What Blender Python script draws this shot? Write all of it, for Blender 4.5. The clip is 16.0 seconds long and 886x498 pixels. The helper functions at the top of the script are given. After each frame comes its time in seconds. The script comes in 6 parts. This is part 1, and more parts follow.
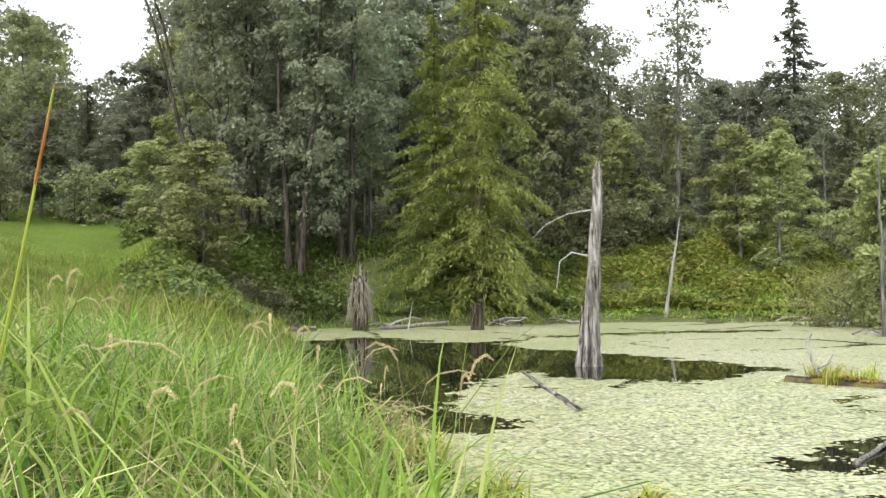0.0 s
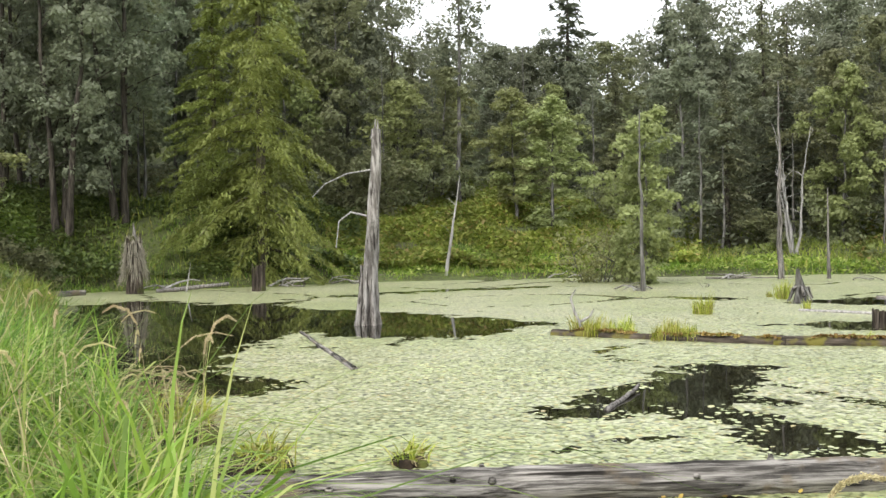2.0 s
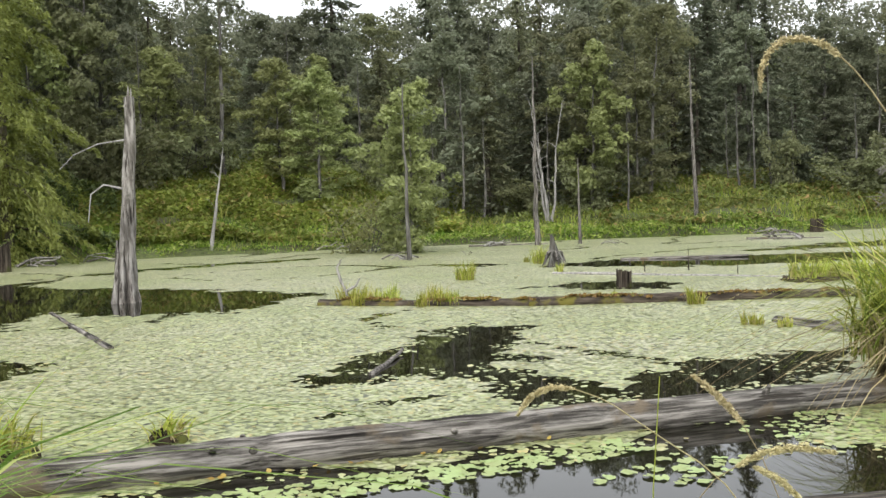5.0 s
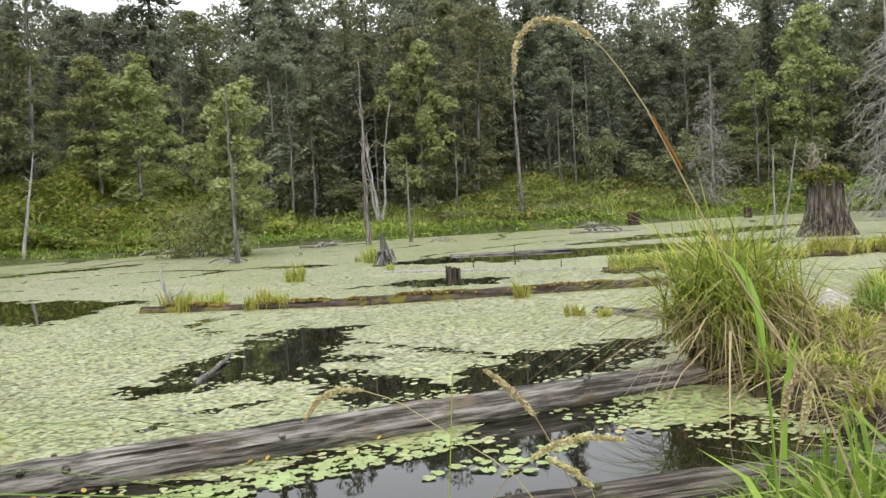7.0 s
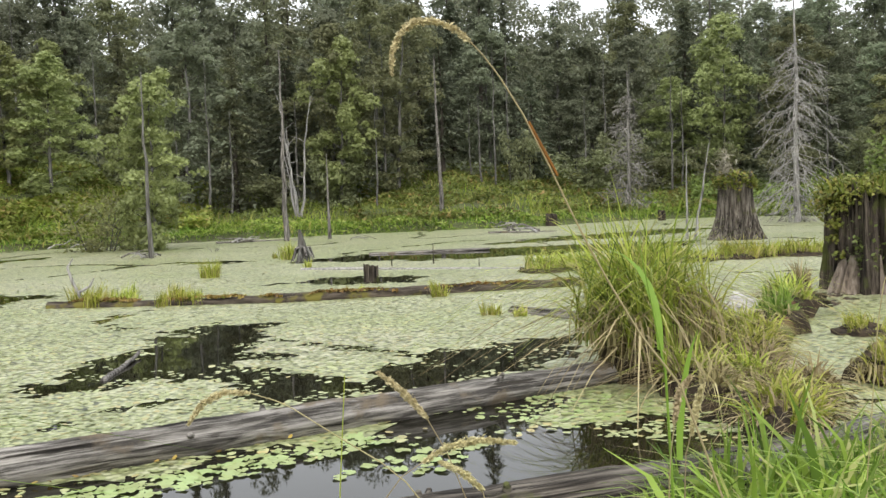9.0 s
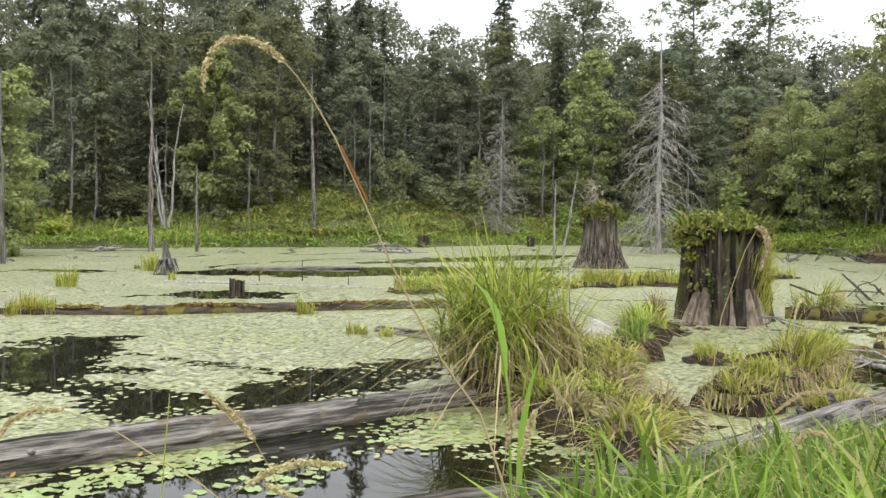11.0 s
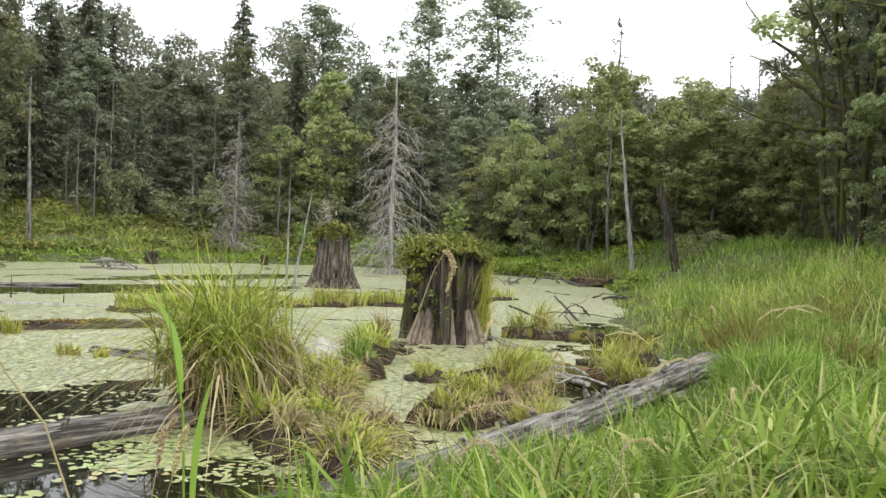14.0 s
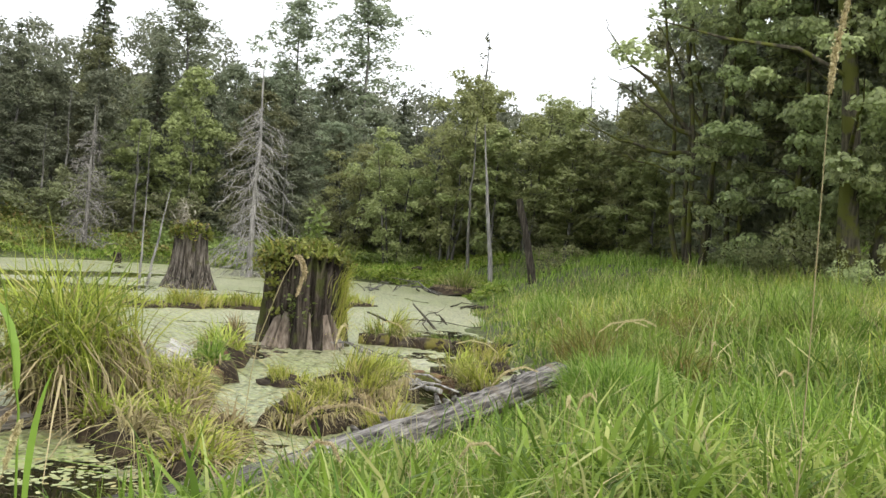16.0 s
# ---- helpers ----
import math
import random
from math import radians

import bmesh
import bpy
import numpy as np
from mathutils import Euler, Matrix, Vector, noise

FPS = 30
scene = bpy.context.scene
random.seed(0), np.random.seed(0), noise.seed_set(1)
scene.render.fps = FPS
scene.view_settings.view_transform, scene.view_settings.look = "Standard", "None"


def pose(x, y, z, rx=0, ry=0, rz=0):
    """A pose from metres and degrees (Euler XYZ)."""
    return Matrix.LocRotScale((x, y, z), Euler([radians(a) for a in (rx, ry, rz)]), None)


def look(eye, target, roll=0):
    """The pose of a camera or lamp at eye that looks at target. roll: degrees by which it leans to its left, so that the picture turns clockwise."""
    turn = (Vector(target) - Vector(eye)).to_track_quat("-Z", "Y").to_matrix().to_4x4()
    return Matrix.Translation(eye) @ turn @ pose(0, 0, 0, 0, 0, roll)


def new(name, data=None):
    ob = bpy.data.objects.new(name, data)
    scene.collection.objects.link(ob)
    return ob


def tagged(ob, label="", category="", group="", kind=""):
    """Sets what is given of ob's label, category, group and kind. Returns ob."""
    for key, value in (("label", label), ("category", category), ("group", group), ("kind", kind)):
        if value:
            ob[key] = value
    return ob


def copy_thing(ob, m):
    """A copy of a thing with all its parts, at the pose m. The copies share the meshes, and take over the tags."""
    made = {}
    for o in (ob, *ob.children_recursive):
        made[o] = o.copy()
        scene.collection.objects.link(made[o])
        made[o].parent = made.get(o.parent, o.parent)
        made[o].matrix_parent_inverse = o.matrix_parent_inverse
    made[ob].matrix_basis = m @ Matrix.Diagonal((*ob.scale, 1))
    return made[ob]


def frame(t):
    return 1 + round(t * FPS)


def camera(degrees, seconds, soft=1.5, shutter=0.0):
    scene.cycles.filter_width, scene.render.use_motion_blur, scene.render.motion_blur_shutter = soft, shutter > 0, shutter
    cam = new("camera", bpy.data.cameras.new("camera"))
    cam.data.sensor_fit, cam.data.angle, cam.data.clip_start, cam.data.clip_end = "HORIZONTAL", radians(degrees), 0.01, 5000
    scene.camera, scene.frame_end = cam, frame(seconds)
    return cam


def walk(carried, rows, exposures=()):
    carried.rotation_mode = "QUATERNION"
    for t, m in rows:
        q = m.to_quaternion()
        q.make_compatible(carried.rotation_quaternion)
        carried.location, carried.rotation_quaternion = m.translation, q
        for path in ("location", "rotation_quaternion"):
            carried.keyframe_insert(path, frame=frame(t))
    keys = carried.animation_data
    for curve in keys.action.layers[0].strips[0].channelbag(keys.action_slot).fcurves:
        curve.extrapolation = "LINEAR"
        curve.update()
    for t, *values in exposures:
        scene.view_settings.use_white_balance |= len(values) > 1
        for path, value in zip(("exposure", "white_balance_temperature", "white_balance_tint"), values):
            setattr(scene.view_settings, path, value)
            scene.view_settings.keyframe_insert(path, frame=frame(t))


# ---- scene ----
cam = camera(49.5, 16.0, soft=1.5)
PATH = [
    (0, pose(0.000, 0.000, 1.900, 92.03, 0.78, -22.44)),
    (0.5, pose(0.048, -0.005, 1.900, 91.46, 0.94, -25.52)),
    (1, pose(0.097, -0.011, 1.898, 90.61, 1.13, -29.59)),
    (1.5, pose(0.142, -0.020, 1.894, 90.06, 1.07, -32.98)),
    (2, pose(0.180, -0.032, 1.889, 89.45, 1.12, -35.09)),
    (2.5, pose(0.209, -0.045, 1.883, 89.37, 1.22, -38.07)),
    (3, pose(0.226, -0.056, 1.878, 89.41, 0.39, -41.10)),
    (5.5, pose(0.269, -0.091, 1.821, 87.23, 2.73, -51.27)),
    (6, pose(0.293, -0.098, 1.819, 87.29, 3.13, -54.29)),
    (6.5, pose(0.317, -0.098, 1.818, 87.11, 3.57, -56.63)),
    (7, pose(0.334, -0.101, 1.819, 87.00, 3.17, -58.79)),
    (7.5, pose(0.338, -0.105, 1.819, 86.84, 3.03, -60.55)),
    (8, pose(0.342, -0.114, 1.820, 86.70, 3.25, -61.53)),
    (10.5, pose(0.385, -0.151, 1.822, 87.36, -0.69, -68.60)),
    (11, pose(0.380, -0.170, 1.824, 87.75, -0.64, -70.99)),
    (11.5, pose(0.374, -0.188, 1.824, 88.32, -0.20, -73.14)),
    (12, pose(0.369, -0.213, 1.825, 88.90, -0.57, -75.54)),
    (12.5, pose(0.357, -0.236, 1.828, 89.15, -1.75, -78.72)),
    (13, pose(0.349, -0.267, 1.829, 89.16, -2.36, -81.68)),
    (13.5, pose(0.343, -0.293, 1.829, 89.19, -2.37, -84.40)),
    (14, pose(0.334, -0.317, 1.831, 89.31, -2.26, -86.53)),
    (14.5, pose(0.318, -0.336, 1.832, 89.54, -2.43, -88.74)),
    (15, pose(0.295, -0.348, 1.835, 89.74, -2.97, -90.89)),
    (15.5, pose(0.267, -0.354, 1.837, 89.95, -3.72, -93.00)),
    (16, pose(0.236, -0.358, 1.838, 90.18, -4.47, -94.71)),
]
walk(cam, PATH, [(0, 1.12), (1.5, 1.0), (3, 0.83), (5.5, 0.67), (8, 0.65), (11, 0.74), (16, 0.76)])


# ---- light ----
world = bpy.data.worlds.new("overcast_sky")
scene.world = world
world.use_nodes = True
wn = world.node_tree.nodes
wl = world.node_tree.links
wn.clear()
sky = wn.new("ShaderNodeTexSky")
sky.sky_type = "NISHITA"
sky.sun_disc = False
sky.sun_elevation = radians(48)
sky.sun_rotation = radians(242)
sky.air_density, sky.dust_density, sky.ozone_density = 1.0, 5.0, 1.0
cloud = wn.new("ShaderNodeMix")
cloud.data_type = "RGBA"
cloud.inputs[0].default_value = 0.88
cloud.inputs[7].default_value = (10.0, 10.3, 10.6, 1)
back = wn.new("ShaderNodeBackground")
back.inputs[1].default_value = 0.11
wout = wn.new("ShaderNodeOutputWorld")
wl.new(sky.outputs[0], cloud.inputs[6])
wl.new(cloud.outputs[2], back.inputs[0])
wl.new(back.outputs[0], wout.inputs[0])

sun_data = bpy.data.lights.new("sun", "SUN")
sun_data.energy, sun_data.angle, sun_data.color = 1.3, radians(30), (1.0, 0.97, 0.92)
sun = new("sun", sun_data)
sun.matrix_world = look((-30, -16, 46), (14, 8, 0))


# ---- materials ----
def material(name):
    m = bpy.data.materials.new(name)
    m.use_nodes = True
    n = m.node_tree.nodes
    return m, n, m.node_tree.links, n["Principled BSDF"]


def ramp(n, stops):
    r = n.new("ShaderNodeValToRGB")
    e = r.color_ramp.elements
    while len(e) < len(stops):
        e.new(0.5)
    for i, (p, c) in enumerate(stops):
        e[i].position, e[i].color = p, (*c, 1)
    return r


def noise_node(n, l, scale, detail=4.0, stretch=(1, 1, 1), rough=0.55):
    tc = n.new("ShaderNodeTexCoord")
    mp = n.new("ShaderNodeMapping")
    mp.inputs["Scale"].default_value = stretch
    t = n.new("ShaderNodeTexNoise")
    t.inputs["Scale"].default_value, t.inputs["Detail"].default_value = scale, detail
    t.inputs["Roughness"].default_value = rough
    l.new(tc.outputs["Object"], mp.inputs["Vector"])
    l.new(mp.outputs["Vector"], t.inputs["Vector"])
    return t


def mix_node(n, l, fac, a, b, mode="MIX"):
    k = n.new("ShaderNodeMix")
    k.data_type, k.blend_type = "RGBA", mode
    for sock, v in ((k.inputs[0], fac), (k.inputs[6], a), (k.inputs[7], b)):
        if isinstance(v, (int, float)):
            sock.default_value = v
        elif isinstance(v, tuple):
            sock.default_value = (*v, 1)
        else:
            l.new(v, sock)
    return k.outputs[2]


def bump(n, l, height, strength, distance, bsdf):
    b = n.new("ShaderNodeBump")
    b.inputs["Strength"].default_value, b.inputs["Distance"].default_value = strength, distance
    l.new(height, b.inputs["Height"])
    l.new(b.outputs[0], bsdf.inputs["Normal"])


def leaf_material(name, dark, light, rough=0.5, through_light=0.3, vary=0.25, spots=None, patch=0.2, spec=0.35, calm=0.0):
    """Foliage: every leaf its own tint, every plant its own shade, some light passing through."""
    dark, light = tuple((1 - calm) * d + calm * 0.72 * c for d, c in zip(dark, light)), tuple((1 - 0.1 * calm) * c for c in light)
    m, n, l, p = material(name)
    geo = n.new("ShaderNodeNewGeometry")
    info = n.new("ShaderNodeObjectInfo")
    r = ramp(n, [(0.0, dark), (0.75, light), (1.0, spots or tuple(min(1, 1.25 * c) for c in light))])
    l.new(geo.outputs["Random Per Island"], r.inputs[0])
    big = noise_node(n, l, 0.4, 5.0, (1, 1, 1), 0.6)
    tone = n.new("ShaderNodeHueSaturation")
    l.new(r.outputs[0], tone.inputs["Color"])
    val = n.new("ShaderNodeMapRange")
    val.inputs[3].default_value, val.inputs[4].default_value = 1 - vary, 1 + vary
    l.new(info.outputs["Random"], val.inputs[0])
    mul = n.new("ShaderNodeMath")
    mul.operation = "MULTIPLY"
    v2 = n.new("ShaderNodeMapRange")
    v2.inputs[1].default_value, v2.inputs[2].default_value = 0.3, 0.7
    v2.inputs[3].default_value, v2.inputs[4].default_value = 1 - patch, 1 + patch
    l.new(big.outputs[0], v2.inputs[0])
    l.new(val.outputs[0], mul.inputs[0])
    l.new(v2.outputs[0], mul.inputs[1])
    l.new(mul.outputs[0], tone.inputs["Value"])
    hue = n.new("ShaderNodeMapRange")
    hue.inputs[3].default_value, hue.inputs[4].default_value = 0.485, 0.515
    l.new(info.outputs["Random"], hue.inputs[0])
    l.new(hue.outputs[0], tone.inputs["Hue"])
    l.new(tone.outputs[0], p.inputs["Base Color"])
    p.inputs["Roughness"].default_value = rough
    p.inputs["Specular IOR Level"].default_value = spec
    tr = n.new("ShaderNodeBsdfTranslucent")
    l.new(tone.outputs[0], tr.inputs["Color"])
    mx = n.new("ShaderNodeMixShader")
    mx.inputs[0].default_value = through_light
    l.new(p.outputs[0], mx.inputs[1])
    l.new(tr.outputs[0], mx.inputs[2])
    l.new(mx.outputs[0], n["Material Output"].inputs[0])
    return m


def bark_material(name, dark, light, stretch=(7, 7, 0.7), scale=2.0, strength=0.6, moss=None, moss_amount=0.5, gap=0.012, cracks=None):
    m, n, l, p = material(name)
    a = noise_node(n, l, scale, 8.0, stretch, 0.65)
    b = noise_node(n, l, 0.9, 3.0)
    info = n.new("ShaderNodeObjectInfo")
    r = ramp(n, [(0.32, tuple(0.35 * c for c in dark)), (0.45, dark), (0.62, light), (0.8, tuple(min(1, 1.2 * c) for c in light))])
    l.new(a.outputs[0], r.inputs[0])
    r2 = ramp(n, [(0.3, (0.62, 0.62, 0.62)), (0.7, (1.1, 1.08, 1.05))])
    l.new(b.outputs[0], r2.inputs[0])
    col = mix_node(n, l, 1.0, r.outputs[0], r2.outputs[0], "MULTIPLY")
    if cracks:
        k = noise_node(n, l, 2.0, 3.0, cracks, 0.5)
        r4 = ramp(n, [(0.36, (0.16, 0.15, 0.14)), (0.42, (1, 1, 1))])
        l.new(k.outputs[0], r4.inputs[0])
        col = mix_node(n, l, 1.0, col, r4.outputs[0], "MULTIPLY")
    if moss:
        c = noise_node(n, l, 2.2, 5.0)
        r3 = ramp(n, [(moss_amount, (0, 0, 0)), (moss_amount + 0.08, (1, 1, 1))])
        l.new(c.outputs[0], r3.inputs[0])
        col = mix_node(n, l, r3.outputs[0], col, moss)
    l.new(col, p.inputs["Base Color"])
    p.inputs["Roughness"].default_value = 0.88
    p.inputs["Specular IOR Level"].default_value = 0.2
    bump(n, l, a.outputs[0], strength, gap, p)
    return m


LEAF_ALDER = leaf_material("alder_leaves", (0.14, 0.162, 0.10), (0.285, 0.32, 0.205), 0.5, 0.48, calm=0.85)
LEAF_MAPLE = leaf_material("maple_leaves", (0.095, 0.11, 0.052), (0.25, 0.265, 0.135), 0.55, 0.47, calm=0.85)
LEAF_DARK = leaf_material("dark_leaves", (0.09, 0.108, 0.066), (0.225, 0.245, 0.158), 0.55, 0.44, calm=0.85)
LEAF_LIGHT = leaf_material("light_leaves", (0.115, 0.14, 0.045), (0.315, 0.345, 0.14), 0.5, 0.45, calm=0.85)
NEEDLE_DARK = leaf_material("fir_needles", (0.045, 0.056, 0.036), (0.145, 0.165, 0.105), 0.6, 0.28, calm=0.85)
NEEDLE_CEDAR = leaf_material("cedar_sprays", (0.085, 0.105, 0.025), (0.245, 0.272, 0.07), 0.55, 0.38, 0.15, calm=0.85)
NEEDLE_OLIVE = leaf_material("hemlock_sprays", (0.105, 0.115, 0.06), (0.205, 0.215, 0.12), 0.55, 0.38, calm=0.85)
SHRUB_LEAF = leaf_material("shrub_leaves", (0.105, 0.15, 0.038), (0.235, 0.30, 0.085), 0.5, 0.45, patch=0.4)
# Bramble leaves darkened in colour to stand for the shade under the trees.
SHADED_BRAMBLE = leaf_material("shaded_bramble_leaves", (0.055, 0.085, 0.022), (0.14, 0.185, 0.05), 0.5, 0.35, patch=0.4)
LEAF_OLIVE = leaf_material("willow_leaves", (0.13, 0.15, 0.06), (0.365, 0.39, 0.17), 0.5, 0.5, calm=0.7)
# Brighter copy of the maple leaves, their lit look put into the colour.
LEAF_SUN = leaf_material("sunlit_maple_leaves", (0.14, 0.165, 0.075), (0.40, 0.445, 0.21), 0.42, 0.5, calm=0.6)
FERN_LEAF = leaf_material("bracken_leaves", (0.13, 0.18, 0.028), (0.29, 0.345, 0.07), 0.55, 0.45, 0.2, (0.36, 0.28, 0.10), 0.5)
FERN_DULL = leaf_material("dull_bracken_leaves", (0.10, 0.12, 0.03), (0.215, 0.235, 0.06), 0.55, 0.4, 0.2, (0.27, 0.17, 0.07), 0.5)
GRASS_GREEN = leaf_material("reed_grass", (0.07, 0.13, 0.018), (0.235, 0.35, 0.056), 0.45, 0.42, 0.1, (0.46, 0.46, 0.19), 0.5, 0.25)
GRASS_MIX = leaf_material("meadow_grass", (0.095, 0.145, 0.024), (0.245, 0.315, 0.066), 0.5, 0.4, 0.15, (0.46, 0.40, 0.18), 0.42, 0.25)
RANK_GRASS = leaf_material("rank_grass", (0.10, 0.10, 0.022), (0.27, 0.27, 0.06), 0.5, 0.4, 0.15, (0.34, 0.22, 0.09), 0.4, 0.25)
GRASS_BANK = leaf_material("bank_grass", (0.125, 0.17, 0.028), (0.275, 0.32, 0.06), 0.5, 0.4, 0.2, (0.36, 0.30, 0.11), 0.35, 0.25)
SEDGE = leaf_material("sedge", (0.14, 0.175, 0.024), (0.54, 0.58, 0.11), 0.5, 0.47, 0.15, (0.64, 0.55, 0.26), 0.3, 0.25)
STRAW = leaf_material("straw", (0.14, 0.105, 0.05), (0.44, 0.37, 0.20), 0.6, 0.25, 0.15)
SEED = leaf_material("seed_heads", (0.40, 0.335, 0.18), (0.60, 0.52, 0.31), 0.7, 0.25, 0.1)
RUST_MOSS = leaf_material("rust_moss", (0.12, 0.065, 0.02), (0.24, 0.15, 0.045), 0.8, 0.15, 0.1, (0.17, 0.18, 0.04))
MOSS_LEAF = leaf_material("moss_and_salal", (0.08, 0.10, 0.016), (0.20, 0.22, 0.04), 0.65, 0.3, 0.15, (0.24, 0.17, 0.05))
SALAL = leaf_material("salal_leaves", (0.11, 0.135, 0.025), (0.27, 0.30, 0.06), 0.45, 0.35, 0.15, (0.30, 0.25, 0.07), 0.3)
DRY_GREY = leaf_material("grey_dead_grass", (0.19, 0.17, 0.13), (0.36, 0.33, 0.26), 0.7, 0.2, 0.1)
PAD_LEAF = leaf_material("pond_leaves", (0.29, 0.325, 0.145), (0.415, 0.445, 0.23), 0.4, 0.1, 0.05, (0.42, 0.35, 0.15), 0.3)
GRASS_BROAD = leaf_material("broad_reed_leaves", (0.075, 0.14, 0.017), (0.315, 0.435, 0.075), 0.42, 0.5, 0.1, (0.45, 0.47, 0.18), 0.25, 0.25)
LILY_LEAF = leaf_material("lily_leaves", (0.19, 0.255, 0.085), (0.34, 0.41, 0.16), 0.4, 0.1, 0.15, (0.47, 0.38, 0.08))

BARK_GREY = bark_material("grey_bark", (0.10, 0.095, 0.085), (0.24, 0.235, 0.22))
BARK_DARK = bark_material("dark_bark", (0.045, 0.038, 0.03), (0.12, 0.105, 0.085))
BARK_MOSSY = bark_material("mossy_bark", (0.05, 0.045, 0.03), (0.13, 0.115, 0.08), moss=(0.09, 0.095, 0.02), moss_amount=0.47)
DEAD_GREY = bark_material("weathered_snag", (0.13, 0.12, 0.11), (0.33, 0.31, 0.29), (10, 10, 0.8), 2.4, 0.9, None, 0.5, 0.03, (12, 12, 0.5))
SNAG_WOOD = bark_material("bleached_snag", (0.17, 0.155, 0.14), (0.43, 0.41, 0.385), (5, 5, 0.9), 2.0, 0.9, (0.11, 0.10, 0.085), 0.57, 0.03, (11, 11, 0.7))
DEAD_PALE = bark_material("bleached_wood", (0.27, 0.26, 0.25), (0.47, 0.455, 0.44), (9, 9, 0.7))
DEAD_BROWN = bark_material("dull_dead_wood", (0.18, 0.17, 0.155), (0.36, 0.345, 0.325), (9, 9, 0.7))
STUMP_WOOD = bark_material("old_stump_wood", (0.036, 0.028, 0.021), (0.13, 0.108, 0.086), (6, 6, 0.6), 2.2, 1.0, (0.06, 0.065, 0.02), 0.55, 0.05, (9, 9, 0.5))
STUMP_GREY = bark_material("grey_stump_wood", (0.06, 0.05, 0.04), (0.24, 0.215, 0.185), (6, 6, 0.6), 2.2, 1.0, (0.08, 0.085, 0.03), 0.6, 0.05, (9, 9, 0.5))
WOOD_WHITE = bark_material("sun_bleached_wood", (0.42, 0.40, 0.37), (0.66, 0.64, 0.61), (1, 7, 7))
ROOT_PALE = bark_material("pale_root_wood", (0.17, 0.135, 0.105), (0.33, 0.28, 0.23), (5, 5, 0.6))
STUMP_ROT = bark_material("rotten_wood", (0.075, 0.04, 0.022), (0.18, 0.10, 0.055), (4, 4, 2), moss=(0.10, 0.11, 0.03), moss_amount=0.5)
LOG_GREY = bark_material("weathered_log", (0.085, 0.078, 0.07), (0.35, 0.33, 0.305), (0.55, 9, 9), 3.0, 0.8, (0.15, 0.12, 0.085), 0.56, 0.025, (0.4, 13, 13))
LOG_DARK = bark_material("wet_dark_log", (0.06, 0.052, 0.044), (0.20, 0.18, 0.155), (0.5, 11, 11), 3.0, 0.9, (0.09, 0.10, 0.03), 0.6, 0.03, (0.3, 16, 16))
LOG_MOSS = bark_material("mossy_log", (0.04, 0.032, 0.024), (0.115, 0.095, 0.075), (0.7, 7, 7), 2.4, 0.8, (0.14, 0.125, 0.03), 0.55)
PEAT = bark_material("dark_peat", (0.028, 0.02, 0.013), (0.075, 0.055, 0.035), (3, 3, 1.2), 3.0, 1.0, (0.11, 0.12, 0.03), 0.58, 0.03)


def ground_material():
    m, n, l, p = material("ground")
    a = noise_node(n, l, 6.0, 8.0)
    b = noise_node(n, l, 0.25, 4.0)
    r = ramp(n, [(0.3, (0.03, 0.03, 0.015)), (0.5, (0.065, 0.075, 0.025)), (0.72, (0.12, 0.15, 0.04))])
    l.new(a.outputs[0], r.inputs[0])
    r2 = ramp(n, [(0.35, (0.7, 0.62, 0.5)), (0.65, (1.1, 1.2, 0.9))])
    l.new(b.outputs[0], r2.inputs[0])
    l.new(mix_node(n, l, 1.0, r.outputs[0], r2.outputs[0], "MULTIPLY"), p.inputs["Base Color"])
    p.inputs["Roughness"].default_value = 0.95
    bump(n, l, a.outputs[0], 0.8, 0.06, p)
    return m


def water_material():
    m, n, l, p = material("dark_pond_water")
    p.inputs["Base Color"].default_value = (0.012, 0.011, 0.007, 1)
    p.inputs["Roughness"].default_value = 0.02
    p.inputs["IOR"].default_value = 1.33
    a = noise_node(n, l, 1.6, 2.0)
    bump(n, l, a.outputs[0], 0.03, 0.02, p)
    return m


def mat_material():
    """The closed carpet of small floating leaves, leaf on leaf."""
    m, n, l, p = material("floating_leaf_carpet")
    tc = n.new("ShaderNodeTexCoord")
    v = n.new("ShaderNodeTexVoronoi")
    v.inputs["Scale"].default_value = 17.0
    mp = n.new("ShaderNodeMapping")
    mp.inputs["Scale"].default_value = (1, 1, 0)
    l.new(tc.outputs["Object"], mp.inputs["Vector"])
    l.new(mp.outputs[0], v.inputs["Vector"])
    sep = n.new("ShaderNodeSeparateColor")
    l.new(v.outputs["Color"], sep.inputs[0])
    r = ramp(n, [(0.0, (0.04, 0.045, 0.02)), (0.09, (0.16, 0.175, 0.09)), (0.18, (0.35, 0.36, 0.225)), (0.6, (0.415, 0.422, 0.285)), (0.92, (0.52, 0.522, 0.40)), (1.0, (0.42, 0.35, 0.15))])
    l.new(sep.outputs[0], r.inputs[0])
    b = noise_node(n, l, 0.22, 5.0)
    r2 = ramp(n, [(0.35, (0.82, 0.88, 0.62)), (0.65, (1.08, 1.05, 1.0))])
    l.new(b.outputs[0], r2.inputs[0])
    col = mix_node(n, l, 1.0, r.outputs[0], r2.outputs[0], "MULTIPLY")
    r3 = ramp(n, [(0.42, (1, 1, 1)), (0.7, (0.4, 0.42, 0.34))])
    l.new(v.outputs["Distance"], r3.inputs[0])
    l.new(mix_node(n, l, 1.0, col, r3.outputs[0], "MULTIPLY"), p.inputs["Base Color"])
    p.inputs["Roughness"].default_value = 0.4
    bump(n, l, v.outputs["Distance"], 0.15, 0.008, p)
    return m


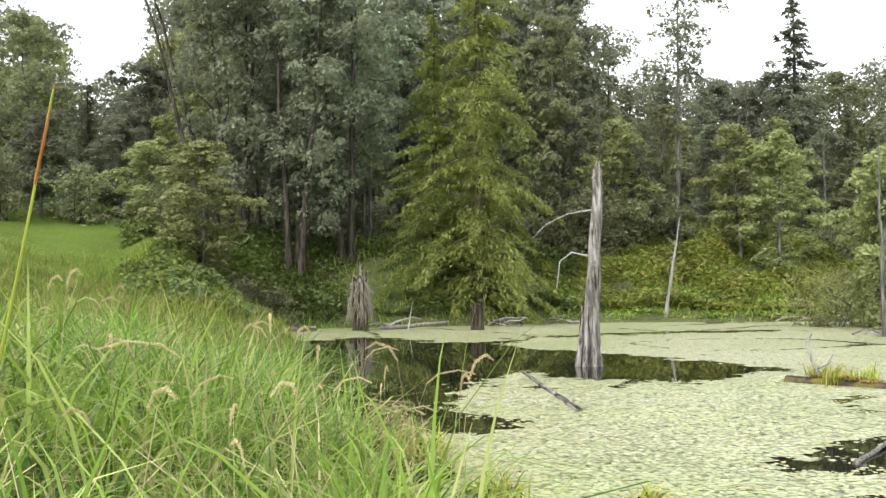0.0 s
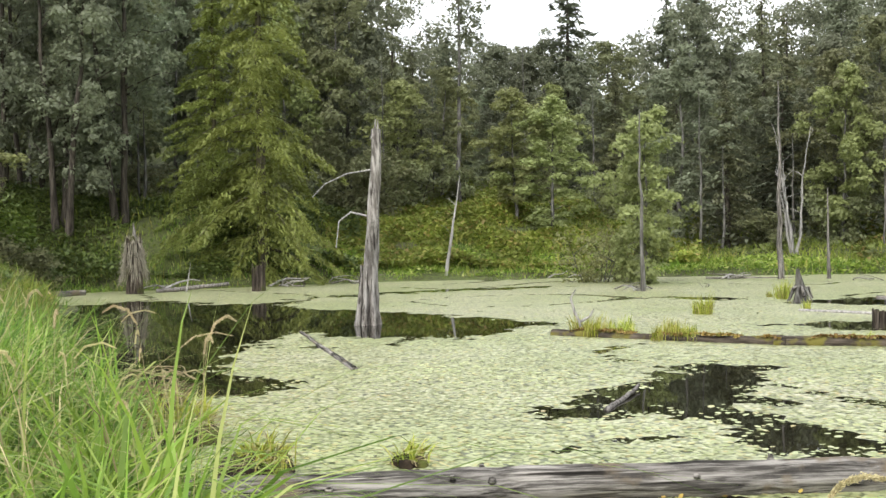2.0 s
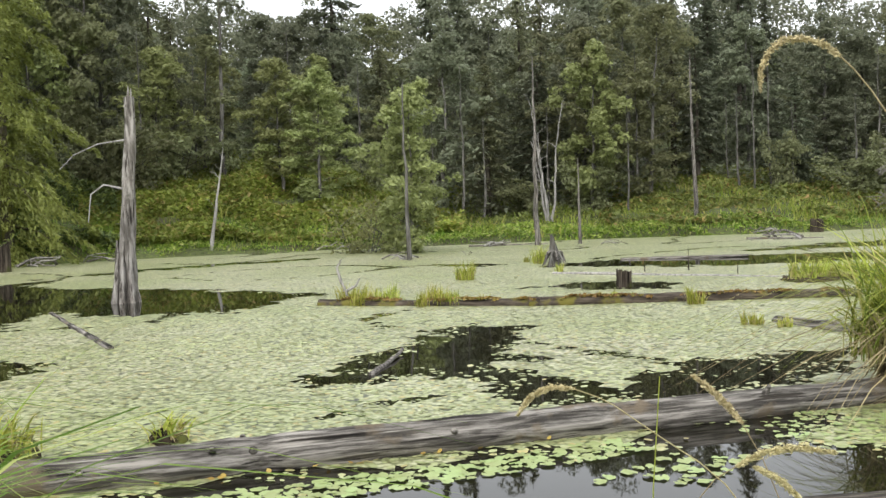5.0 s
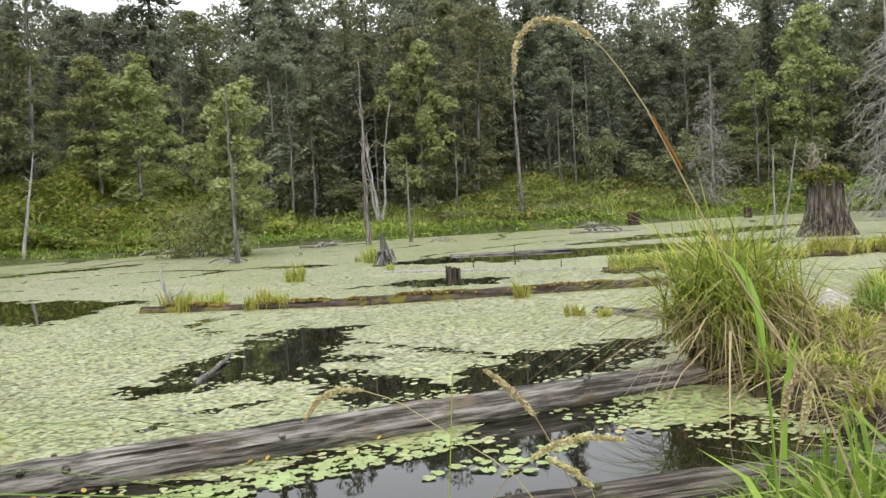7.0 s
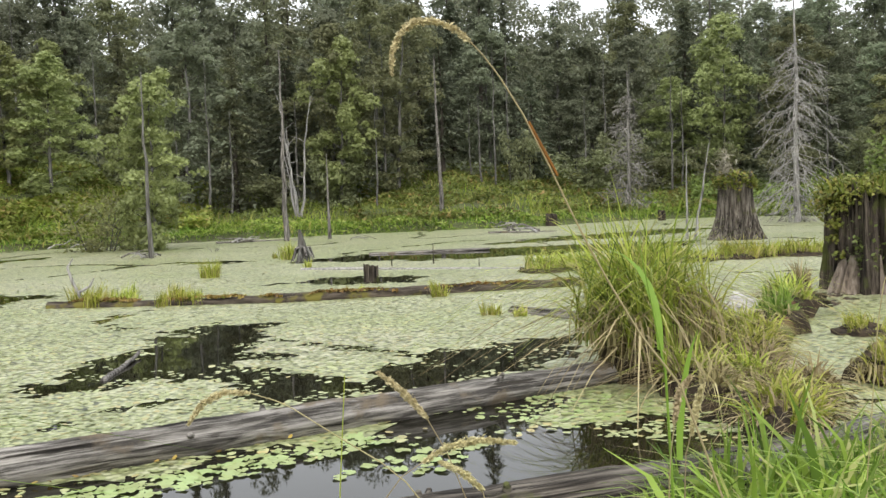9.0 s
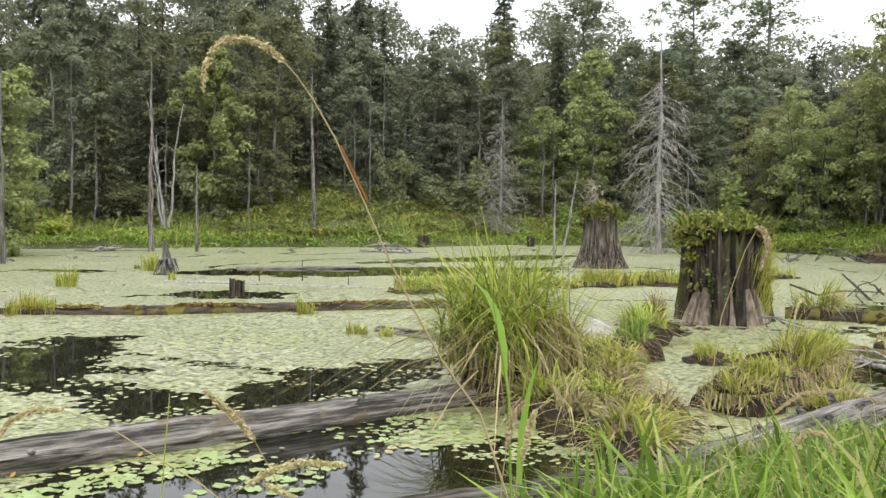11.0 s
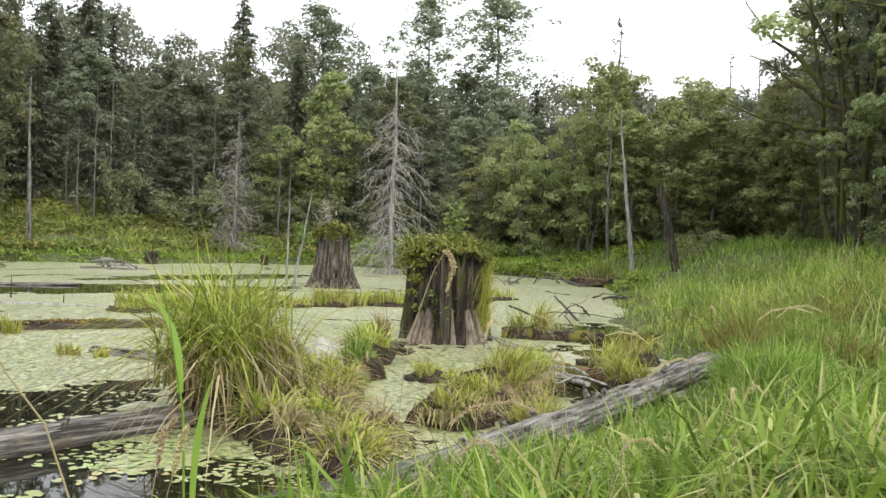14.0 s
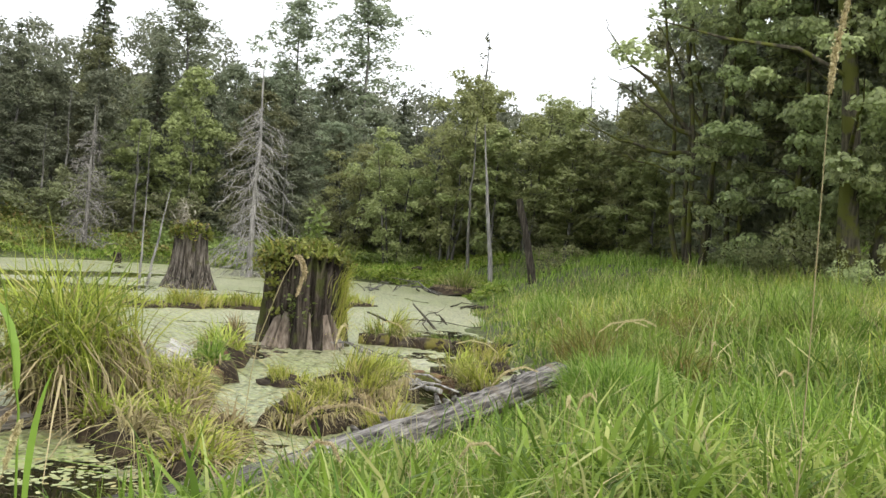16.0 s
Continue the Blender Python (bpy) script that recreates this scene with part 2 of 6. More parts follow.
def turf_material():
    m, n, l, p = material("turf")
    a = noise_node(n, l, 9.0, 8.0, (1, 1, 1), 0.7)
    b = noise_node(n, l, 0.3, 4.0)
    r = ramp(n, [(0.3, (0.045, 0.075, 0.014)), (0.5, (0.09, 0.135, 0.026)), (0.7, (0.13, 0.18, 0.04))])
    l.new(a.outputs[0], r.inputs[0])
    r2 = ramp(n, [(0.35, (0.85, 0.8, 0.7)), (0.65, (1.08, 1.1, 0.95))])
    l.new(b.outputs[0], r2.inputs[0])
    l.new(mix_node(n, l, 1.0, r.outputs[0], r2.outputs[0], "MULTIPLY"), p.inputs["Base Color"])
    p.inputs["Roughness"].default_value = 0.9
    p.inputs["Specular IOR Level"].default_value = 0.1
    bump(n, l, a.outputs[0], 0.6, 0.05, p)
    return m


TURF = turf_material()
GROUND, WATER, CARPET = ground_material(), water_material(), mat_material()


# ---- mesh helpers ----
def mesh(name, verts, faces, mat, smooth=False):
    """A mesh from an array of points and an array of faces with equally many corners (or a list of such arrays)."""
    me = bpy.data.meshes.new(name)
    v = np.asarray(verts, np.float32).reshape(-1, 3)
    blocks = [np.asarray(f, np.int32) for f in (faces if isinstance(faces, list) else [faces])]
    blocks = [f for f in blocks if len(f)]
    me.vertices.add(len(v))
    me.vertices.foreach_set("co", v.ravel())
    loops = np.concatenate([f.ravel() for f in blocks])
    totals = np.concatenate([np.full(len(f), f.shape[1], np.int32) for f in blocks])
    me.loops.add(len(loops))
    me.loops.foreach_set("vertex_index", loops)
    me.polygons.add(len(totals))
    me.polygons.foreach_set("loop_start", np.r_[0, np.cumsum(totals)[:-1]].astype(np.int32))
    me.polygons.foreach_set("loop_total", totals)
    me.polygons.foreach_set("use_smooth", np.full(len(totals), smooth))
    me.update(calc_edges=True)
    me.materials.append(mat)
    return me


def join(pieces):
    """Several (points, list of face arrays) in one."""
    vs, fs, base = [], [], 0
    for v, f in pieces:
        v = np.asarray(v).reshape(-1, 3)
        vs.append(v)
        fs += [np.asarray(a) + base for a in f]
        base += len(v)
    return np.concatenate(vs), fs


def part(name, shape, mat, parent=None, label="", smooth=False):
    v, f = shape
    ob = new(name, mesh(name, v, f, mat, smooth))
    ob.parent = parent
    if label:
        ob["label"] = label
    return ob


def thing(name, label, category, group="", kind="", m=None):
    ob = new(name)
    ob.empty_display_size = 0.2
    if m is not None:
        ob.matrix_basis = m
    return tagged(ob, label, category, group, kind)


def tube(points, radii, seg=6, cap=True, rough=0.0, rng=None):
    """A round bar along points with its radius at each."""
    p = np.asarray(points, float)
    n = len(p)
    t = np.gradient(p, axis=0)
    t /= np.linalg.norm(t, axis=1)[:, None] + 1e-9
    ref = np.array([0.0, 0, 1]) if abs(t[0, 2]) < 0.8 else np.array([1.0, 0, 0])
    a = np.cross(t, ref)
    a /= np.linalg.norm(a, axis=1)[:, None] + 1e-9
    b = np.cross(t, a)
    ang = np.arange(seg) / seg * 2 * np.pi
    rad = np.asarray(radii, float)[:, None] * np.ones(seg)
    if rough and rng is not None:
        rad = rad * (1 + rough * rng.normal(size=(n, seg)))
    v = p[:, None] + rad[..., None] * (np.cos(ang)[None, :, None] * a[:, None] + np.sin(ang)[None, :, None] * b[:, None])
    i = np.arange(n - 1)[:, None] * seg
    j = np.arange(seg)[None]
    k = (j + 1) % seg
    f = np.stack([i + j, i + k, i + seg + k, i + seg + j], -1).reshape(-1, 4)
    out = [f]
    v = v.reshape(-1, 3)
    if cap:
        out += [(np.arange(seg) + n * seg)[None, ::-1], (np.arange(seg) + (n + 1) * seg)[None]]
        v = np.concatenate([v, v[:seg], v[-seg:]])
    return v, out


def leaves(centres, size, rng, up=0.5, long=1.6, droop=0.0, along=None, tri=False, outward=None):
    """A leaf at every centre: four-cornered, or three-cornered for trees; outward turns the leaves' faces that way."""
    c = np.asarray(centres)
    n = len(c)
    nor = rng.normal(size=(n, 3))
    if outward is None:
        nor[:, 2] = np.abs(nor[:, 2]) + up
    else:
        nor = 0.55 * nor + outward
        nor[:, 2] += 0.3 * up
    nor /= np.linalg.norm(nor, axis=1)[:, None]
    d = rng.normal(size=(n, 3)) if along is None else along + 0.45 * rng.normal(size=(n, 3))
    d[:, 2] -= droop
    d -= (d * nor).sum(1)[:, None] * nor
    d /= np.linalg.norm(d, axis=1)[:, None] + 1e-9
    s = np.cross(nor, d)
    h = (size * rng.uniform(0.6, 1.35, n))[:, None]
    if tri:
        v = np.stack([c - d * h * long * 0.45 - s * h * 0.5, c - d * h * long * 0.3 + s * h * 0.5, c + d * h * long * 0.6], 1)
        return v.reshape(-1, 3), [np.arange(3 * n).reshape(n, 3)]
    v = np.stack([c - d * h * long * 0.5, c + s * h * 0.5 + d * h * 0.1, c + d * h * long * 0.5, c - s * h * 0.5 + d * h * 0.1], 1)
    return v.reshape(-1, 3), [np.arange(4 * n).reshape(n, 4)]


def clumps(centres, radii, per, rng, flat=0.55):
    """Points on the upper shells of rounded leaf clumps, and the way each shell faces there."""
    pts, ways = [], []
    for c, r in zip(centres, radii):
        k = max(5, int(per * rng.uniform(0.6, 1.4) * (r / np.mean(radii)) ** 1.6))
        d = rng.normal(size=(k, 3))
        d[:, 2] = np.where(rng.rand(k) < 0.72, np.abs(d[:, 2]), d[:, 2])
        d /= np.linalg.norm(d, axis=1)[:, None]
        q = r * rng.uniform(0.45, 1.0, k)[:, None] ** 0.6 * (1 + 0.18 * np.sin(5 * d[:, :1] + 7 * d[:, 1:2] + rng.uniform(0, 6)))
        p = d * q * np.array([1, 1, flat])
        p[:, 2] -= 0.22 * (p[:, 0] ** 2 + p[:, 1] ** 2) / r
        pts.append(c + p)
        ways.append(d)
    return np.concatenate(pts), np.concatenate(ways)


def blades(base, height, width, rng, lean=0.5, levels=3, facing=None):
    """Grass blades that bend over towards their tips."""
    base = np.asarray(base)
    n = len(base)
    a = rng.uniform(0, 2 * np.pi, n) if facing is None else facing
    d = np.stack([np.cos(a), np.sin(a), np.zeros(n)], 1)
    q = rng.uniform(0, 2 * np.pi, n)
    s = np.stack([np.cos(q), np.sin(q), np.zeros(n)], 1)
    k = (lean * rng.uniform(0.15, 1.3, n))[:, None]
    h = np.asarray(height)[:, None]
    hook = (rng.rand(n) < 0.35)[:, None] * rng.uniform(0.5, 2.2, n)[:, None]
    w = np.asarray(width) * np.ones(n)
    rows = []
    for i in range(levels + 1):
        t = i / levels
        c = base + d * h * k * t * t * 0.8 + np.array([0, 0, 1.0]) * h * (t - (0.42 * k + 0.16 * hook) * t**3) + d * h * 0.18 * hook * t**3
        ww = (w * (0.75 + 0.5 * t if t < 0.4 else 1.1 * (1.03 - t) / 0.6 * 0.86))[:, None]
        rows += [c - s * ww * 0.5, c + s * ww * 0.5]
    v = np.stack(rows, 1)
    o = np.arange(n)[:, None] * (2 * (levels + 1))
    f = np.concatenate([o + np.array([[2 * i, 2 * i + 1, 2 * i + 3, 2 * i + 2]]) for i in range(levels)])
    return v.reshape(-1, 3), [f]


def vnoise(x, y, seed=0):
    """Smooth noise in the plane, from 0 to 1."""
    r = np.random.RandomState(seed).rand(64, 64)
    xi, yi = np.floor(x).astype(int), np.floor(y).astype(int)
    u, v = x - xi, y - yi
    u, v = u * u * (3 - 2 * u), v * v * (3 - 2 * v)
    g = lambda a, b: r[a % 64, b % 64]
    return (g(xi, yi) * (1 - u) + g(xi + 1, yi) * u) * (1 - v) + (g(xi, yi + 1) * (1 - u) + g(xi + 1, yi + 1) * u) * v


def smooth_step(x, a, b):
    t = np.clip((x - a) / (b - a), 0, 1)
    return t * t * (3 - 2 * t)


def inside_by(poly, x, y):
    """How far a point lies inside a closed outline; below 0 outside."""
    p = np.asarray(poly, float)
    q = np.roll(p, -1, axis=0)
    best = np.full(np.shape(x), 1e9)
    odd = np.zeros(np.shape(x), bool)
    for (ax, ay), (bx, by) in zip(p, q):
        ex, ey = bx - ax, by - ay
        t = np.clip(((x - ax) * ex + (y - ay) * ey) / (ex * ex + ey * ey + 1e-12), 0, 1)
        best = np.minimum(best, np.hypot(x - ax - t * ex, y - ay - t * ey))
        cross = ((ay > y) != (by > y)) & (x < (bx - ax) * (y - ay) / (by - ay + 1e-12) + ax)
        odd ^= cross
    return np.where(odd, best, -best)


# ---- the lie of the land ----
EYE = (0.3, -0.1)
POND = [(8.2, 40.4), (7.4, 31), (5.2, 21), (4.1, 16), (3.2, 12.2), (3.0, 10), (2.7, 8), (2.1, 6.6), (2.6, 4.4), (3.7, 2.7), (5.5, 1.0), (7.1, 0.3),
        (8.5, -0.75), (10.5, -2.1), (13, -3.0), (16.5, -2.95), (19.4, -3.0), (21.4, -3.3), (23.5, -3.1), (26, -4.0), (29, -3.6), (34, -4.6), (45, -4.6), (50, 0), (53.5, 8), (51.5, 14),
        (44.6, 17.3), (41.9, 21.5), (38, 26), (34, 30), (30, 33.5), (25.9, 36.6), (21, 38.8), (16, 38.6), (12.2, 40.2)]
RISE = [(-60, 1), (-12, 4.0), (4, 3.7), (9, 3.6), (18, 3.6), (30, 2.8), (38, 3.6), (44, 2.2), (50, 0.6), (58, 0.9), (64, 2.0), (70, 1.9), (76, 1.1), (84, 1.2), (96, 0.9), (125, 0.6), (200, 1)]


SKYLINE = [(-14, 19), (-4, 17.5), (0, 15), (2.5, 11.5), (4.5, 11.5), (6.5, 20), (8, 22), (27, 21), (30, 18), (33, 14.5), (36, 12), (40, 11.5), (45, 11.0), (47.5, 12.6), (50, 13.6), (54, 14.0),
           (60, 14.4), (66, 13.2), (70, 10.8), (74, 11), (76.5, 12.3), (80, 11.5), (84, 10.0), (88, 9.8), (92, 9.3), (96, 10), (99, 9.0), (104, 9.3), (107, 10), (109, 13), (113, 18), (120, 21), (130, 22)]


def skyline(az):
    return np.interp(az, [a for a, _ in SKYLINE], [e for _, e in SKYLINE])


def bearing(x, y):
    return np.degrees(np.arctan2(x - EYE[0], y - EYE[1]))


def land(x, y):
    """Height of the ground."""
    x, y = np.asarray(x, float), np.asarray(y, float)
    r = np.hypot(x - EYE[0], y - EYE[1])
    az = bearing(x, y)
    out = -inside_by(POND, x, y) + 0.5 * (vnoise(x * 0.7, y * 0.7, 3) - 0.5) + 1.2 * (vnoise(x * 0.2, y * 0.2, 4) - 0.5) * smooth_step(r, 15, 35)
    rise = np.interp(az, [a for a, _ in RISE], [h for _, h in RISE])
    far = smooth_step(r, 24, 40)
    out = np.maximum(out, (r - 33) * smooth_step(az, 11, 6) * smooth_step(az, -120, -70) - 5 * smooth_step(az, 6, 11) - 40 * smooth_step(az, -70, -120))
    h = 0.32 * smooth_step(out, -0.1, 1.0) + far * (rise * smooth_step(out / (1 - 0.5 * (smooth_step(az, 3, 8) * smooth_step(az, 34, 24) + smooth_step(az, 90, 98) * smooth_step(az, 150, 130))), 0.3, 13) + 0.2 * np.clip(out - 12, 0, 70) * smooth_step(np.abs(az - 30), 150, 90))
    h += (1 - far) * 0.45 * smooth_step(out, 0.5, 3) * smooth_step(az, 32, 12) * smooth_step(az, -120, -70) * smooth_step(r, 2, 5)
    h += 0.8 * smooth_step(out, 0.8, 8) * smooth_step(r, 8, 20) * smooth_step(az, 95, 101) * smooth_step(az, 150, 135)
    h += 0.25 * (vnoise(x * 0.5, y * 0.5, 5) - 0.5) * smooth_step(out, 0, 2)
    hill = 1.5 + 118 * np.tan(np.radians(0.74 * skyline(az))) * (0.94 + 0.1 * vnoise(az * 0.8, az * 0, 6))
    h = h + (np.maximum(hill, h) - h) * smooth_step(r, 98, 118) * smooth_step(az, -45, -20) * smooth_step(az, 160, 134)
    return np.where(out > -0.1, h, -0.55 * smooth_step(-out, 0.1, 1.6))


def spot(az, r, extra=0.0):
    """The place at a bearing (degrees) and distance, on the ground."""
    x, y = EYE[0] + r * math.sin(radians(az)), EYE[1] + r * math.cos(radians(az))
    return x, y, float(land(np.array([x]), np.array([y]))[0]) + extra


def build_ground():
    az = np.radians(np.arange(0, 360, 1.0))
    r = np.r_[0.0, np.geomspace(0.5, 124, 130), np.geomspace(150, 2500, 12)]
    rr, aa = np.meshgrid(r, az, indexing="ij")
    x, y = EYE[0] + rr * np.sin(aa), EYE[1] + rr * np.cos(aa)
    v = np.stack([x, y, land(x, y)], -1)
    n, k = len(r), len(az)
    i, j = np.arange(n - 1)[:, None] * k, np.arange(k)[None]
    q = (j + 1) % k
    f = np.stack([i + j, i + k + j, i + k + q, i + q], -1).reshape(-1, 4)
    ob = new("ground", mesh("ground", v.reshape(-1, 3), f, GROUND, True))
    tagged(ob, "dark damp soil with moss and dead grass round the pond", "ground", kind="structure")


build_ground()


def build_turf():
    """The grassy slope's turf, a sheet laid on the soil."""
    az, r = np.radians(np.arange(-24, 13, 1.0)), np.geomspace(0.5, 124, 130)[76:116]
    rr, aa = np.meshgrid(r, az, indexing="ij")
    x, y = EYE[0] + rr * np.sin(aa), EYE[1] + rr * np.cos(aa)
    v = np.stack([x, y, land(x, y) + 0.07], -1)
    n, k = len(r), len(az)
    i, j = np.meshgrid(np.arange(n - 1), np.arange(k - 1), indexing="ij")
    b = (i * k + j)[inside_by(POND, x, y)[:-1, :-1] < -0.8]
    ob = new("turf", mesh("turf", v.reshape(-1, 3), np.stack([b, b + k, b + k + 1, b + 1], 1), TURF, True))
    tagged(ob, "short green turf on the slope beside the wood", "turf", kind="structure")


build_turf()

# ---- water ----
xs, ys = np.linspace(0, 58, 30), np.linspace(-8, 50, 30)
gx, gy = np.meshgrid(xs, ys)
i, j = np.meshgrid(np.arange(29), np.arange(29))
b0 = (j * 30 + i).ravel()
pond_water = new("pond_water", mesh("pond_water", np.stack([gx, gy, 0 * gx], -1).reshape(-1, 3), np.stack([b0, b0 + 1, b0 + 31, b0 + 30], 1), WATER))
tagged(pond_water, "still dark brown pond water that mirrors the trees", "water", kind="structure")

# Open water between the floating leaves.
CLEAR = [
    [(7.0, 8.2), (7.4, 7.8), (8.7, 8.5), (8.9, 8.5), (10.4, 9.0), (11.4, 9.1), (11.6, 8.5), (10.5, 7.8), (9.7, 7.4), (8.9, 6.7), (8.5, 6.0), (8.3, 5.3), (8.5, 4.9), (9.1, 4.7), (10.2, 4.6), (11.1, 4.1), (11.6, 3.7), (11.1, 3.4), (9.7, 3.6), (8.9, 3.9), (8.4, 4.1), (7.9, 4.5), (7.3, 4.7), (7.6, 5.1), (8.0, 5.9), (7.7, 7.0), (7.2, 7.4)],
    [(7.0, 31), (10.5, 33.0), (12.5, 26), (14.6, 16.2), (11.0, 14.8), (9.6, 16.0), (9.4, 18.3), (7.0, 16.0), (5.5, 13.2), (5.7, 12.3), (5.2, 11.3), (3.2, 11.5), (4.2, 16.6)],
    [(2.4, 6.0), (4.0, 5.3), (5.5, 4.4), (7.0, 3.6), (8.0, 2.95), (7.3, 2.5), (7.3, 1.3), (6.5, 0.2), (4.6, 0.8), (2.6, 3.2)],
    [(23.0, 15.8), (26.1, 15.3), (29.5, 10.4), (31.5, 6.5), (29.5, 6.5), (25.5, 9.4), (23.5, 12.6)],
    [(17.3, 12.0), (18.6, 11.8), (19.3, 10.0), (18.0, 9.6), (17.0, 10.8)],
    [(31.0, 13.0), (35, 9.0), (41, 7.0), (40, 9.5), (35, 12.5)],
    [(14.9, 1.4), (16.2, 1.9), (16.9, 1.9), (16.7, 1.2), (15.6, 1.0)],
    [(17.0, -2.0), (20, -1.6), (23, -2.6), (20, -3.0), (15, -2.6), (12.8, -2.4), (10.6, -1.5), (10.4, -1.0), (14, -1.6)],
    [(8.2, 1.9), (9.6, 1.6), (9.9, 0.8), (8.6, 0.5), (7.4, 0.9)],
    [(14.5, 29.0), (20.5, 28.6), (25, 27.5), (25, 28.3), (19.5, 30.0)],
]


def leaf_cover(x, y):
    """Above 0 where leaves cover the water."""
    m = np.full(np.shape(x), 9.0)
    wob = 0.55 * (vnoise(x * 1.7, y * 1.7, 11) - 0.5) + 0.4 * (vnoise(x * 4.5, y * 4.5, 12) - 0.5)
    for poly in CLEAR:
        m = np.minimum(m, -inside_by(poly, x, y))
    m = np.minimum(m, 9.0) + wob * (0.8 + 0.03 * np.hypot(x, y))
    crack = np.abs(vnoise(x * 0.22 + 3, y * 0.22, 13) - 0.5) - 0.012 + 0.02 * vnoise(x * 3, y * 3, 14)
    return np.minimum(m, crack * 14)


def build_carpet():
    step = 0.2
    xs, ys = np.arange(1.5, 56, step), np.arange(-6, 47, step)
    gx, gy = np.meshgrid(xs, ys, indexing="ij")
    rng = np.random.RandomState(5)
    gx2 = gx + rng.uniform(-0.07, 0.07, gx.shape)
    gy2 = gy + rng.uniform(-0.07, 0.07, gx.shape)
    cx, cy = gx2[:-1, :-1] + step / 2, gy2[:-1, :-1] + step / 2
    ok = (leaf_cover(cx, cy) > 0.12) & (inside_by(POND, cx, cy) > -0.35)
    ny = len(ys)
    i, j = np.nonzero(ok)
    b = i * ny + j
    f = np.stack([b, b + ny, b + ny + 1, b + 1], 1)
    used, inv = np.unique(f, return_inverse=True)
    v = np.stack([gx2, gy2, 0.003 + 0.003 * rng.rand(*gx.shape)], -1).reshape(-1, 3)[used]
    ob = new("floating_leaf_carpet", mesh("floating_leaf_carpet", v, inv.reshape(-1, 4), CARPET, True))
    tagged(ob, "pale yellow-green carpet of small floating leaves on the pond", "water plants", kind="stuff")


def pads(x, y, size, rng, lift=0.007, sides=8):
    """Round floating leaves with a slight tilt."""
    n = len(x)
    a = np.arange(sides) / sides * 2 * np.pi
    turn = rng.uniform(0, 2 * np.pi, n)[:, None]
    lx, ly = np.cos(a)[None] * size[:, None], np.sin(a)[None] * size[:, None] * rng.uniform(0.6, 0.95, n)[:, None]
    px, py = lx * np.cos(turn) - ly * np.sin(turn), lx * np.sin(turn) + ly * np.cos(turn)
    z = lift + rng.uniform(0, 0.004, n)[:, None] + (rng.normal(0, 0.07, n)[:, None] * px + rng.normal(0, 0.07, n)[:, None] * py)
    v = np.stack([x[:, None] + px, y[:, None] + py, np.maximum(z, 0.004)], -1)
    return v.reshape(-1, 3), [np.arange(n * sides).reshape(n, sides)]


def build_pads():
    rng = np.random.RandomState(8)
    got = []
    for r0, r1, per, lo, hi in ((3, 9, 230, 0.022, 0.04), (9, 15, 150, 0.023, 0.042), (15, 23, 60, 0.028, 0.048), (23, 36, 16, 0.035, 0.06)):
        n = int(per * math.pi * (r1 * r1 - r0 * r0) * 135 / 360)
        r = np.sqrt(rng.uniform(r0 * r0, r1 * r1, n))
        a = np.radians(rng.uniform(-6, 129, n))
        x, y = EYE[0] + r * np.sin(a), EYE[1] + r * np.cos(a)
        c = leaf_cover(x, y)
        keep = (inside_by(POND, x, y) > -0.1) & (rng.rand(n) < smooth_step(c, -0.2, 0.2))
        k = keep.sum()
        got.append(pads(x[keep], y[keep], rng.uniform(lo, hi, k), rng, sides=5))
    for n, r0, r1, lo, hi in ((9000, 4.5, 13, 0.024, 0.046), (5000, 13, 24, 0.03, 0.06)):
        r = np.sqrt(rng.uniform(r0 * r0, r1 * r1, n))
        a = np.radians(rng.uniform(2, 125, n))
        x, y = EYE[0] + r * np.sin(a), EYE[1] + r * np.cos(a)
        c = leaf_cover(x, y)
        keep = (inside_by(POND, x, y) > 0) & (c < 0.22) & (rng.rand(n) < 0.85 * smooth_step(c, -0.55, 0.1)) & (vnoise(x * 1.3, y * 1.3, 17) > 0.42)
        got.append(pads(x[keep], y[keep], rng.uniform(lo, hi, keep.sum()), rng, 0.009, 7))
    ob = part("floating_leaves", join(got), PAD_LEAF)
    tagged(ob, "small oval pale green leaves floating close together", "water plants", kind="stuff")


build_carpet()
build_pads()


# ---- trees ----
def bent(a, b, n, sag, rng, wob=0.0):
    t = np.linspace(0, 1, n)[:, None]
    a, b = np.asarray(a, float), np.asarray(b, float)
    p = a + (b - a) * t
    p[:, 2] += sag * 4 * (t * (1 - t))[:, 0]
    p[1:] += wob * rng.normal(size=(n - 1, 3))
    return p


